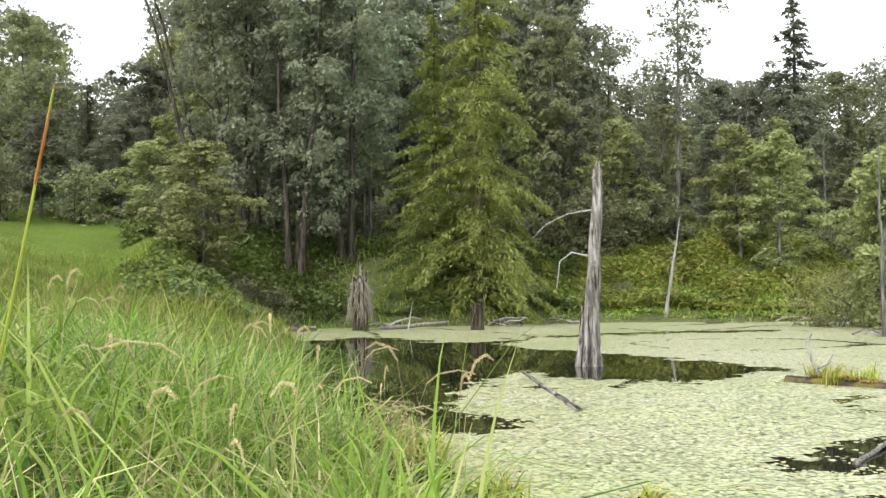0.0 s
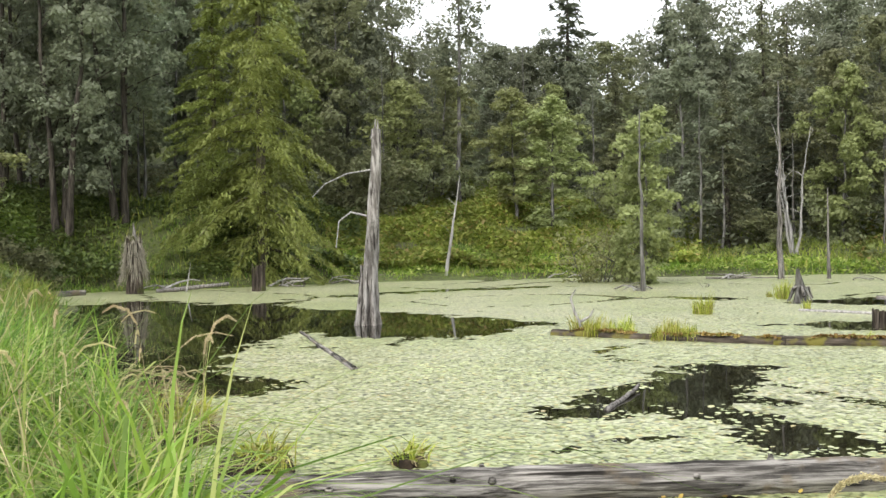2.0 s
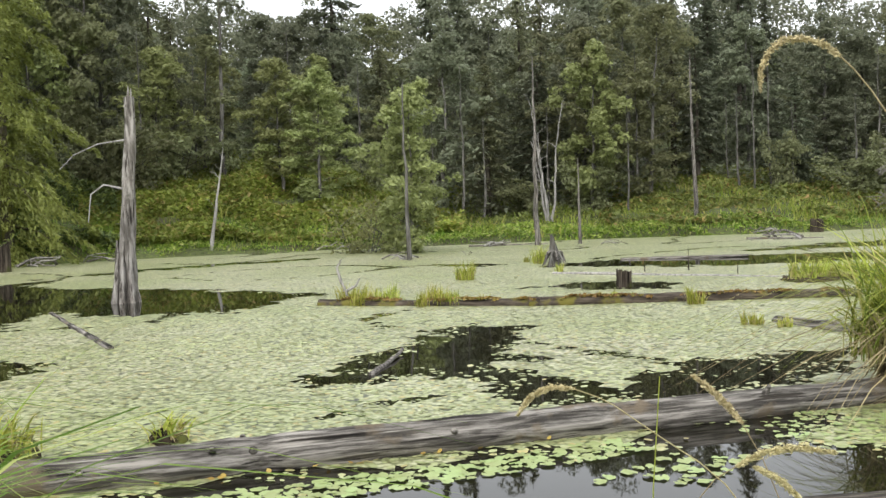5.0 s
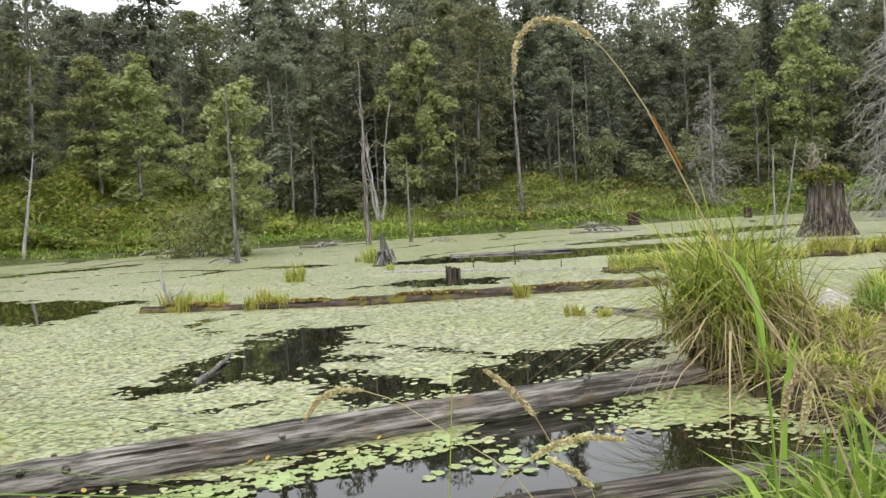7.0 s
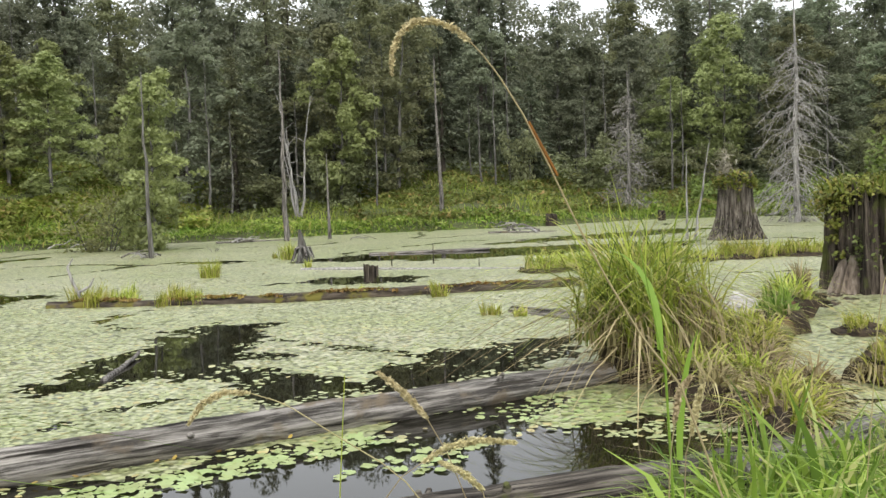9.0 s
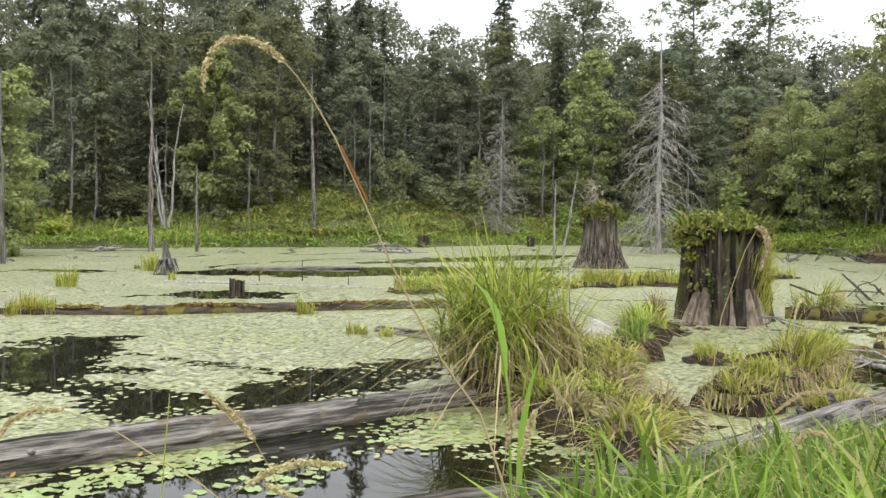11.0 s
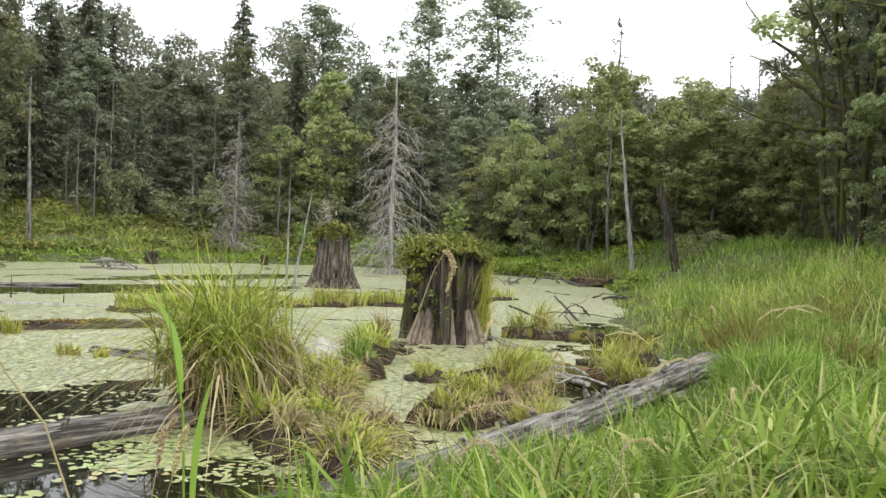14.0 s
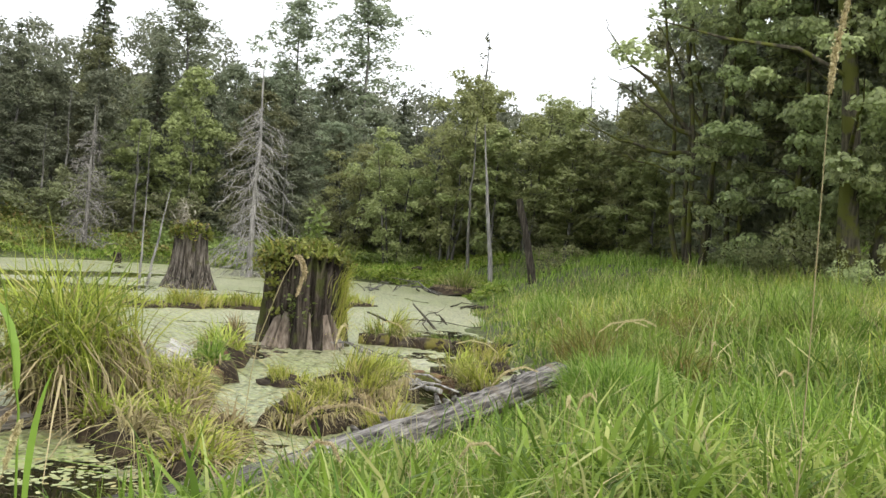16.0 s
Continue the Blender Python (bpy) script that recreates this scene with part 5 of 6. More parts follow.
def tussock(x, y, z, seed, r, h, n, label, mat=None, straw=0.25, mound=0.15, width=(0.01, 0.026), lean=1.05):
    """A tuft of sedge on a low hummock, its blades bending outwards, with a skirt of dead ones."""
    rng = np.random.RandomState(seed)
    ob = thing("sedge_tussock", label, "grass tussock", m=pose(x, y, z))
    if mound:
        a = np.arange(14) / 14 * 6.283
        v = [np.stack([rr * r * np.cos(a) * (1 + 0.16 * rng.normal(size=14)), rr * r * np.sin(a) * (1 + 0.16 * rng.normal(size=14)), zz + 0.03 * rng.normal(size=14)], 1) for rr, zz in ((1.12, -0.15), (1.02, mound * 0.5), (0.75, mound * 0.95), (0.2, mound * 1.1))]
        i, j = np.arange(3)[:, None] * 14, np.arange(14)[None]
        q = (j + 1) % 14
        part("hummock", (np.concatenate(v), [np.stack([i + j, i + q, i + 14 + q, i + 14 + j], -1).reshape(-1, 4), (np.arange(14) + 42)[None]]), PEAT, ob, "dark peaty hummock", True)
    if mound >= 0.2:
        k = int(850 * r)
        a = rng.uniform(0, 6.283, k)
        q = r * rng.uniform(0.75, 1.0, k)
        edge = np.stack([q * np.cos(a), q * np.sin(a), np.full(k, -mound * 0.95)], 1)
        v, f = blades(edge, mound * rng.uniform(0.7, 1.35, k), rng.uniform(0.008, 0.02, k), rng, 0.7, 3, a + rng.normal(0, 0.4, k))
        part("skirt", (v * (1, 1, -1), f), STRAW, ob, "hanging dead brown blades")["kind"] = "stuff"
    tufts = max(3, int(5 + 9 * r))
    ta, tq = rng.uniform(0, 6.283, tufts), r * 0.8 * np.sqrt(rng.rand(tufts))
    tall, turn = rng.uniform(0.65, 1.15, tufts), ta + rng.normal(0, 0.7, tufts)
    for name, k, m, hh, ln in (("sedge", int(n * 0.6), mat or SEDGE, h * 1.12, lean), ("dead_sedge", int(n * straw * 0.9), STRAW, h * 0.8, lean * 2.1)):
        if not k:
            continue
        w = rng.randint(0, tufts, k)
        bx, by = tq[w] * np.cos(ta[w]) + rng.normal(0, 0.16 * r, k), tq[w] * np.sin(ta[w]) + rng.normal(0, 0.16 * r, k)
        q = np.minimum(np.hypot(bx, by) / r, 1.05)
        base = np.stack([bx, by, mound * (0.95 - 0.85 * q**2)], 1)
        out = np.arctan2(by, bx) if name == "dead_sedge" else turn[w]
        part(name, blades(base, hh * tall[w] * rng.uniform(0.4, 1.1, k), 1.3 * rng.uniform(*width, k), rng, ln, 4, out + rng.normal(0, 0.75, k)), m, ob)["kind"] = "stuff"
    return ob


def scatter(az0, az1, r0, r1, n, rng):
    r = np.sqrt(rng.uniform(r0 * r0, r1 * r1, n))
    a = np.radians(rng.uniform(az0, az1, n))
    return EYE[0] + r * np.sin(a), EYE[1] + r * np.cos(a), r, np.degrees(a)


def outside(x, y, r, a):
    return inside_by(POND, x, y) < -0.02


def sward(name, label, mat, az0, az1, r0, r1, per, height, width, lean, seed, ok=outside, levels=3, patch=1.1):
    """Grass over a stretch of land, in clumps of differing height."""
    rng = np.random.RandomState(seed)
    n = int(per * (r1 * r1 - r0 * r0) * radians(az1 - az0) / 2)
    x, y, r, a = scatter(az0, az1, r0, r1, n, rng)
    keep = ok(x, y, r, a)
    x, y = x[keep], y[keep]
    k = len(x)
    clump = 0.3 + 1.15 * smooth_step(vnoise(x * patch, y * patch, seed), 0.15, 0.85) * (0.6 + 0.4 * vnoise(x * patch * 0.3, y * patch * 0.3, seed + 2)) + 0.35 * vnoise(x * patch * 3, y * patch * 3, seed + 1)
    h = rng.uniform(height[0], height[1], k) * clump * off_log(x, y) * (1 - 0.6 * smooth_step(inside_by(POND, x, y), -1.8, 0) * (x > 14))
    ob = part(name, blades(np.stack([x, y, land(x, y) - 0.03], 1), h, rng.uniform(width[0], width[1], k), rng, lean, levels), mat)
    return tagged(ob, label, "grass", kind="stuff")


def off_log(x, y):
    """1 away from the log at the grassy edge, low close before it, where the grass is trodden."""
    ax, ay, bx, by = 7.2, 0.05, 13.6, -3.25
    ex, ey = bx - ax, by - ay
    t = np.clip(((x - ax) * ex + (y - ay) * ey) / (ex * ex + ey * ey), 0, 1)
    d = np.hypot(x - ax - t * ex, y - ay - t * ey)
    return 0.5 + 0.5 * smooth_step(d, 0.3, 2.4)


def low_near(x, y, r, a):
    return (inside_by(POND, x, y) < -0.02) & (a < 20 - 0.3 * r)


LEFT = "tall bright green reed grass on the near bank"
sward("tall_grass", LEFT, GRASS_GREEN, -30, 22, 2.4, 8, 210, (0.55, 1.05), (0.014, 0.042), 1.35, 201, low_near, 4)
sward("tall_grass", LEFT, GRASS_GREEN, -30, 30, 8, 16, 150, (0.65, 1.1), (0.014, 0.036), 1.2, 206)
sward("short_grass", "short green grass and sedge along the water's edge", GRASS_MIX, 14, 40, 4, 11, 120, (0.15, 0.4), (0.006, 0.014), 0.9, 212)
sward("tall_grass", "long green grass along the bank", GRASS_MIX, -14, 22, 16, 36, 52, (0.45, 0.85), (0.018, 0.04), 1.0, 207)
sward("lawn_grass", "smooth green grass on the far slope", GRASS_GREEN, -14, 10, 40, 60, 26, (0.05, 0.12), (0.03, 0.07), 0.8, 213, levels=2)
sward("rough_grass", "rough olive grass below the turf", GRASS_BANK, -14, 12, 28, 42, 34, (0.35, 0.8), (0.02, 0.05), 1.0, 218, levels=2)
sward("dry_grass", "dry straw stems among the green grass", STRAW, -30, 22, 2.4, 16, 40, (0.7, 1.2), (0.006, 0.014), 1.1, 208, low_near)


def near_sward(name, label, mat, az0, az1, r0, r1, per, width, lean, seed, share=1.0):
    """Grass before the viewer that thins out and stays low towards the water."""
    rng = np.random.RandomState(seed)
    n = int(per * (r1 * r1 - r0 * r0) * radians(az1 - az0) / 2)
    x, y, r, a = scatter(az0, az1, r0, r1, n, rng)
    keep = outside(x, y, r, a)
    x, y, r, a = x[keep], y[keep], r[keep], a[keep]
    low = np.clip(1.72 - 0.195 * r, 0.32, 1.05)
    most = low + (0.85 - low) * smooth_step(a, 98, 112)
    most = most * (0.35 + 0.65 * smooth_step(a, 72, 84)) * (0.82 + 0.18 * smooth_step(a, 84, 98)) * (1 - (1 - off_log(x, y)) * smooth_step(r, 6, 8))
    h = most * share * rng.uniform(0.45, 1.05, len(x)) * (0.5 + 0.55 * vnoise(x * 1.3, y * 1.3, seed) + 0.4 * vnoise(x * 3.5, y * 3.5, seed + 1))
    ob = part(name, blades(np.stack([x, y, land(x, y) - 0.03], 1), h, rng.uniform(*width, len(x)) * np.clip(h / 0.5, 0.5, 1.2), rng, lean), mat)
    tagged(ob, label, "grass", kind="stuff")


near_sward("tall_grass", "bright green grass at the viewer's feet", GRASS_GREEN, 71, 130, 1.8, 9, 200, (0.016, 0.046), 1.2, 202)
near_sward("fresh_grass", "fresh broad green blades close to the viewer", GRASS_BROAD, 75, 104, 2.6, 6.5, 150, (0.012, 0.026), 1.1, 234, 0.95)
near_sward("dry_grass", "dry straw stems in the near grass", STRAW, 71, 130, 1.8, 9, 34, (0.005, 0.010), 1.0, 209, 1.05)
sward("meadow_grass", "long green meadow grass beyond the log", GRASS_GREEN, 94, 130, 9, 18, 85, (0.35, 0.85), (0.016, 0.042), 1.1, 203)
sward("meadow_grass", "long green meadow grass beyond the log", GRASS_GREEN, 86, 130, 18, 36, 46, (0.4, 0.85), (0.018, 0.04), 1.0, 210)
sward("meadow_grass", "long green meadow grass at the far shore", GRASS_BROAD, 74, 130, 36, 62, 24, (0.35, 0.7), (0.022, 0.055), 0.8, 204, levels=2, patch=0.6)
sward("dry_grass", "dry straw stems in the meadow", STRAW, 92, 130, 9, 34, 9, (0.5, 1.0), (0.008, 0.018), 1.0, 214)


sward("broad_reeds", "broad bright green reed leaves arching over the bank", GRASS_BROAD, -14, 20, 2.6, 9, 62, (0.8, 1.35), (0.014, 0.032), 1.5, 215, low_near, 5)
sward("tall_reeds", "tall broad-leaved reeds standing above the bank grass", GRASS_BROAD, -4, 15, 4.2, 8.5, 9, (0.95, 1.4), (0.012, 0.024), 1.0, 219, low_near, 5)
near_sward("broad_reeds", "broad bright green reed leaves in the near grass", GRASS_BROAD, 74, 130, 2.3, 7.5, 70, (0.010, 0.022), 1.3, 216, 0.85)


def by_log(x, y, r, a):
    """A strip on the dry side of the log at the grassy edge."""
    t = (x - 6.6) / 7.2
    off = (0.35 - 3.6 * t) - y
    return (t > 0) & (t < 1.05) & (off > 0.12) & (off < 1.9)


def lush(x, y, r, a):
    return (inside_by(POND, x, y) < -0.6) & (vnoise(x * 0.55, y * 0.55, 33) > 0.6)


def dry_patch(x, y, r, a):
    return (inside_by(POND, x, y) < -0.2) & (vnoise(x * 0.45, y * 0.45, 34) > 0.62)


sward("log_side_grass", "low green grass along the weathered log", GRASS_GREEN, 88, 112, 6, 15, 190, (0.3, 0.55), (0.01, 0.024), 1.0, 231, by_log)
sward("lush_grass", "lush bright green grass in rounded patches", GRASS_BROAD, 96, 130, 7, 30, 120, (0.55, 0.9), (0.008, 0.02), 0.8, 232, lush)
sward("dry_grass", "yellowing long grass in patches of the meadow", SEDGE, 94, 130, 8, 30, 60, (0.5, 0.95), (0.008, 0.02), 1.0, 233, dry_patch)

CLUMP = "rounded clump of fresh green grass in the meadow"
def grass_clump(x, y, seed, r, h, n, label, mat, lean, width):
    """A close rounded clump of fine grass, highest in its middle."""
    rng = np.random.RandomState(seed)
    ob = thing("grass_clump", label, "grass tussock", m=pose(x, y, GROUND_AT(x, y) - 0.05))
    a, q = rng.uniform(0, 6.283, n), np.sqrt(rng.rand(n))
    base = np.stack([r * q * np.cos(a), r * q * np.sin(a), np.zeros(n)], 1)
    part("tuft", blades(base, h * (1.05 - 0.45 * q * q) * rng.uniform(0.75, 1.08, n), rng.uniform(*width, n), rng, lean, 4, a + rng.normal(0, 0.6, n)), mat, ob)["kind"] = "stuff"
    return ob


RUSTY = "rank grass clump with rusty brown stems"
for k, (x, y, r, h, n, dry) in enumerate(((10.6, -3.2, 0.55, 0.85, 1500, 0), (13.4, -4.6, 0.6, 0.85, 1300, 0), (9.0, -4.3, 0.5, 0.75, 1100, 0), (12.0, -6.3, 0.6, 0.85, 1100, 0), (17.0, -5.2, 0.7, 0.9, 1100, 0), (20.5, -6.6, 0.8, 0.9, 1000, 0), (7.6, -2.6, 0.4, 0.6, 800, 0), (15.6, -7.8, 0.7, 0.9, 900, 0), (24, -5.4, 0.8, 0.85, 800, 0), (28, -7.5, 0.9, 0.95, 800, 0),
                                      (14.6, -3.9, 0.5, 0.95, 420, 1), (15.8, -4.4, 0.55, 1.05, 420, 1), (18.4, -5.9, 0.7, 1.1, 420, 1), (16.2, -6.4, 0.6, 1.1, 360, 1), (21.5, -8.2, 0.8, 1.1, 360, 1), (12.2, -4.5, 0.4, 0.8, 300, 1), (19.5, -4.3, 0.5, 0.7, 300, 1))):
    if dry:
        grass_clump(x, y, 480 + k, r, h, n, RUSTY, RANK_GRASS, 1.1, (0.008, 0.02))
    else:
        grass_clump(x, y, 480 + k, r, h, n, CLUMP, GRASS_BROAD if k % 2 == 0 else GRASS_GREEN, 0.75, (0.007, 0.018))
sward("grass", "long grass round the viewer's standing place", GRASS_MIX, 130, 330, 1.4, 9, 30, (0.4, 0.8), (0.012, 0.026), 0.9, 217)


def waterside(x, y, r, a):
    d = -inside_by(POND, x, y)
    return (d > -0.3) & (d < 2.5 + 4 * vnoise(x * 0.3, y * 0.3, 31))


sward("shore_grass", "bright green grass along the far water's edge", GRASS_GREEN, 8, 78, 30, 66, 62, (0.18, 0.42), (0.022, 0.055), 0.8, 211, waterside, 2, 0.7)
sward("bank_grass", "rough yellow-green grass on the far bank", GRASS_BANK, 6, 82, 30, 66, 15, (0.3, 0.7), (0.03, 0.08), 0.8, 205, levels=2, patch=0.6)


def build_brush(name, label, mat, az0, az1, r0, r1, n, leaf, tall, seed, deep, far_out):
    """Bracken and bramble in low mounds."""
    rng = np.random.RandomState(seed)
    x, y, r, a = scatter(az0, az1, r0, r1, n, rng)
    d = -inside_by(POND, x, y)
    lump = vnoise(x * 0.55, y * 0.55, seed)
    keep = (d > deep) & (d < far_out) & (lump > 0.22)
    x, y, lump = x[keep], y[keep], lump[keep]
    z = land(x, y) + tall * (lump - 0.25) * 1.6 * rng.uniform(0.35, 1, len(x))
    ob = part(name, leaves(np.stack([x, y, z], 1), leaf, rng, 0.8, 1.7, 0.15, None, True), mat)
    tagged(ob, label, "undergrowth", kind="stuff")


build_brush("shore_herbs", "fresh green low herbs along the far water's edge", GRASS_BROAD, 28, 82, 30, 66, 95000, 0.12, 0.45, 227, 0.1, 4.5)
build_brush("meadow_herbs", "fresh green grass and herbs at the head of the pond", GRASS_BROAD, 80, 99, 36, 62, 60000, 0.13, 0.5, 228, 0.1, 17)
build_brush("bracken", "yellow-green bracken on the far bank", FERN_LEAF, 28, 50, 34, 72, 150000, 0.16, 0.8, 221, 1.4, 20)
build_brush("bracken", "dull olive bracken with brown fronds on the far bank", FERN_DULL, 58, 80, 40, 76, 75000, 0.17, 0.6, 222, 1.5, 20)
build_brush("brambles", "green brambles and tall herbs below the turf", SHRUB_LEAF, 3.5, 11, 33, 46, 16000, 0.14, 1.0, 226, 1.0, 40)
# The shade below the trees is put into these leaves' dark green.
build_brush("brambles", "green bank brambles under the trees, coloured darker for the shade", SHADED_BRAMBLE, 6, 30, 30, 64, 90000, 0.14, 1.0, 223, 1.0, 18)
build_brush("brambles", "green leafy scrub along the bank", SHRUB_LEAF, 28, 80, 34, 74, 26000, 0.15, 0.7, 224, 6.0, 20)


build_brush("brambles", "green leafy scrub at the foot of the wood beyond the meadow", SHRUB_LEAF, 78, 124, 55, 64, 40000, 0.16, 1.2, 225, 2.0, 40)


TUFT = "yellow-green sedge tussock growing out of the pond"
big_tuft = tussock(9.45, 2.25, 0, 401, 0.42, 0.9, 460, "large arching sedge tussock with a skirt of dead blades", None, 0.7, 0.4, (0.009, 0.02), 1.35)
rng = np.random.RandomState(4011)
for k, (dx, dy, h, n, m) in enumerate(((0.1, 0.15, 1.35, 170, SEDGE), (-0.15, -0.1, 1.15, 170, SEDGE), (0.2, -0.3, 1.05, 170, SEDGE), (-0.1, 0.35, 1.05, 150, SEDGE), (0.4, 0.05, 1.2, 150, GRASS_GREEN), (0.0, -0.4, 0.8, 110, STRAW), (-0.3, 0.25, 0.8, 90, STRAW), (-0.2, 0.1, 1.2, 130, GRASS_GREEN), (0.3, 0.3, 1.15, 130, SEDGE), (0.1, -0.15, 1.35, 40, GRASS_BROAD), (0.0, 0.1, 1.25, 50, STRAW))):
    a = rng.normal(rng.uniform(0, 6.28), 1.6, n)
    base = np.stack([dx + rng.normal(0, 0.11, n), dy + rng.normal(0, 0.11, n), np.full(n, 0.25)], 1)
    part("tuft", blades(base, h * rng.uniform(0.3, 1.08, n), rng.uniform(0.010, 0.025, n), rng, 1.4, 6, a), m, big_tuft)["kind"] = "stuff"
big_tuft.scale = (1.14, 1.14, 1.36)
tussock(9.85, 1.75, 0, 402, 0.36, 0.6, 380, "large arching sedge tussock with a skirt of dead blades", None, 0.6, 0.3, (0.010, 0.022), 0.9)
for k, (x, y, r, h, n, st) in enumerate(((8.75, 1.65, 0.3, 0.5, 300, 1.3), (8.35, 1.45, 0.26, 0.38, 200, 1.5), (8.8, 1.2, 0.3, 0.42, 260, 1.4), (9.35, 1.2, 0.28, 0.42, 240, 1.3), (9.95, 1.35, 0.28, 0.4, 240, 1.2), (8.1, 0.95, 0.28, 0.4, 220, 1.0), (7.5, 0.75, 0.28, 0.4, 240, 0.8), (8.8, 0.7, 0.22, 0.28, 180, 1.2), (10.7, 1.4, 0.28, 0.38, 220, 1.2))):
    tussock(x, y, 0, 470 + k, r, h, n, "straw and brown sedge between the bank and the tussock", STRAW if k in (1, 3, 7) else None, st, 0.16, (0.01, 0.024), 1.3)
tussock(11.4, 1.65, 0.1, 404, 0.35, 0.32, 420, "short sedge on the rotten log", None, 0.4)
tussock(12.5, 1.45, 0.08, 405, 0.3, 0.34, 300, "short bright sedge on the rotten log", GRASS_GREEN, 0.2)
bare(stump("small_stump", 1165, 0.4, 0.16, "short rotten stump with rusty grass in the shallows", 24, 8, flare=0.3), 14.9, 1.5)
tussock(12.9, 1.5, 0.16, 407, 0.22, 0.42, 300, "bright upright sedge on the rotten log", GRASS_BROAD, 0.1, 0.05, (0.006, 0.014), 0.5)
tussock(14.9, 1.5, 0.25, 408, 0.18, 0.42, 240, "rusty dry grass on a short stump", STRAW, 0.5, 0.1, (0.006, 0.014), 0.6)
tussock(13.9, 1.5, 0.1, 406, 0.3, 0.5, 400, "rusty sedge on the rotten log", None, 0.8)
rng = np.random.RandomState(409)
for k in range(30):
    t = k / 29 + rng.normal(0, 0.02)
    x, y = 20.3 + 5.2 * t + rng.normal(0, 0.25), 7.5 - 1.6 * t - 3.7 * t * t + rng.normal(0, 0.25)
    tussock(x, y, 0, 540 + k, rng.uniform(0.35, 0.6), rng.uniform(0.32, 0.62), int(rng.uniform(160, 300)), "sedge on a low strip of peat in the pond", None, 0.25, 0.08, (0.012, 0.024), 0.8)
for k, (x, y, r, h, n) in enumerate(((13.0, 13.4, 0.5, 0.42, 420), (13.3, 12.9, 0.4, 0.4, 300), (13.45, 12.0, 0.5, 0.36, 420), (13.7, 11.5, 0.35, 0.3, 260), (14.3, 11.1, 0.25, 0.2, 150), (15.55, 9.4, 0.3, 0.18, 150), (15.45, 7.5, 0.22, 0.3, 160), (13.3, 5.6, 0.2, 0.25, 120), (13.2, 5.1, 0.15, 0.18, 80),
                                 (18.3, 15.1, 0.3, 0.5, 240), (24.0, 16.9, 0.3, 0.6, 200), (20.9, 14.1, 0.15, 0.3, 80), (24.4, 17.6, 0.2, 0.3, 80))):
    tussock(x, y, 0, 430 + k, r * 0.85, h, int(1.9 * n), TUFT, None, 0.15, 0.0, (0.007, 0.014), 0.4)
for k, (x, y, r, h, n, st, mound) in enumerate(((9.75, 0.12, 0.36, 0.32, 420, 0.5, 0.2), (10.4, -0.12, 0.45, 0.42, 620, 0.5, 0.26), (11.2, -0.35, 0.5, 0.5, 820, 0.45, 0.3), (12.0, -0.55, 0.5, 0.45, 700, 0.4, 0.28), (13.1, -0.75, 0.42, 0.35, 450, 0.6, 0.2),
                                        (12.6, 0.5, 0.34, 0.25, 420, 0.2, 0.06), (12.3, -2.0, 0.32, 0.6, 420, 0.4, 0.15), (9.4, -0.75, 0.3, 0.4, 300, 0.5, 0.15), (15.4, -2.4, 0.5, 0.5, 350, 0.3, 0.15), (18.6, -0.9, 0.4, 0.9, 420, 0.9, 0.15), (14.4, -1.9, 0.35, 0.5, 300, 0.4, 0.12))):
    tussock(x, y, 0, 450 + k, r, h, n, "pale green fine sedge on a dark peat hummock", None, st, mound, (0.007, 0.016), 0.9)
log("rotten_log", 1301, (14.2, -0.85, 0.08), (12.6, -1.5, 0.12), 0.11, 0.15, STUMP_ROT, "crumbling orange-brown log beside the sedge", 16, 16, 0.04)
driftwood(12.0, -1.15, 0.16, 321, 6, 0.9, "bleached splintered wood lying among the sedge", DEAD_PALE, 0.4)
driftwood(16.0, -0.3, 0.06, 322, 5, 1.2, "grey broken wood at the foot of the stump", DEAD_BROWN, 0.4)
driftwood(14.3, -0.9, 0.2, 323, 5, 0.8, "grey broken wood on the peat", DEAD_GREY, 0.4)
log("broken_timber", 1303, (12.5, -0.95, 0.2), (11.6, -1.4, 0.12), 0.018, 0.032, DEAD_PALE, "bleached broken timber lying among the sedge", 7, 12, 0.05)
for k in range(7):
    t = (k + 0.4) / 7
    tussock(18.4 - 0.25 * t, -0.5 - 2.9 * t, 0.12, 520 + k, 0.2, 0.2, 170, "short green sedge and moss on a log", GRASS_MIX, 0.2, 0.06, (0.006, 0.014), 0.8)
log("branch", 1306, (25.7, -1.8, 0.4), (22.7, -2.25, -0.02), 0.02, 0.035, BARK_DARK, "dark bare branch slanting out of the side pool", 7, 8, 0.03)
log("branch", 1307, (26.8, -0.6, 0.03), (20.8, -1.7, 0.02), 0.025, 0.03, BARK_DARK, "dark bare branch lying in the side pool", 7, 10, 0.03)
for k in range(11):
    t = k / 10
    tussock(25.6 + 4.2 * t + 0.3 * math.sin(5 * k), 2.3 - 2.6 * t, 0, 580 + k, 0.5, 0.42, 220, "sedge on a low strip of peat in the pond", None, 0.25, 0.08, (0.012, 0.024), 0.8)
tussock(42.0, -4.5, 0.2, 499, 1.0, 1.1, 420, "tall dark clump of grass at the head of the side pool", GRASS_MIX, 0.3, 0.2, (0.02, 0.04), 0.9)
tussock(4.55, 6.75, 0.0, 461, 0.16, 0.32, 90, "thin sedge tuft beside the log", None, 0.5, 0.05)
tussock(3.35, 7.15, 0.05, 462, 0.3, 0.3, 200, "mossy sedge tuft at the end of the log", None, 0.6, 0.12)
tussock(3.7, 10.4, 0.02, 463, 0.3, 0.55, 160, "brown dead sedge at the bank", STRAW, 0.6, 0.12)
tussock(3.4, 8.9, 0.02, 464, 0.35, 0.5, 220, "dead and green sedge at the bank", None, 0.9, 0.12)


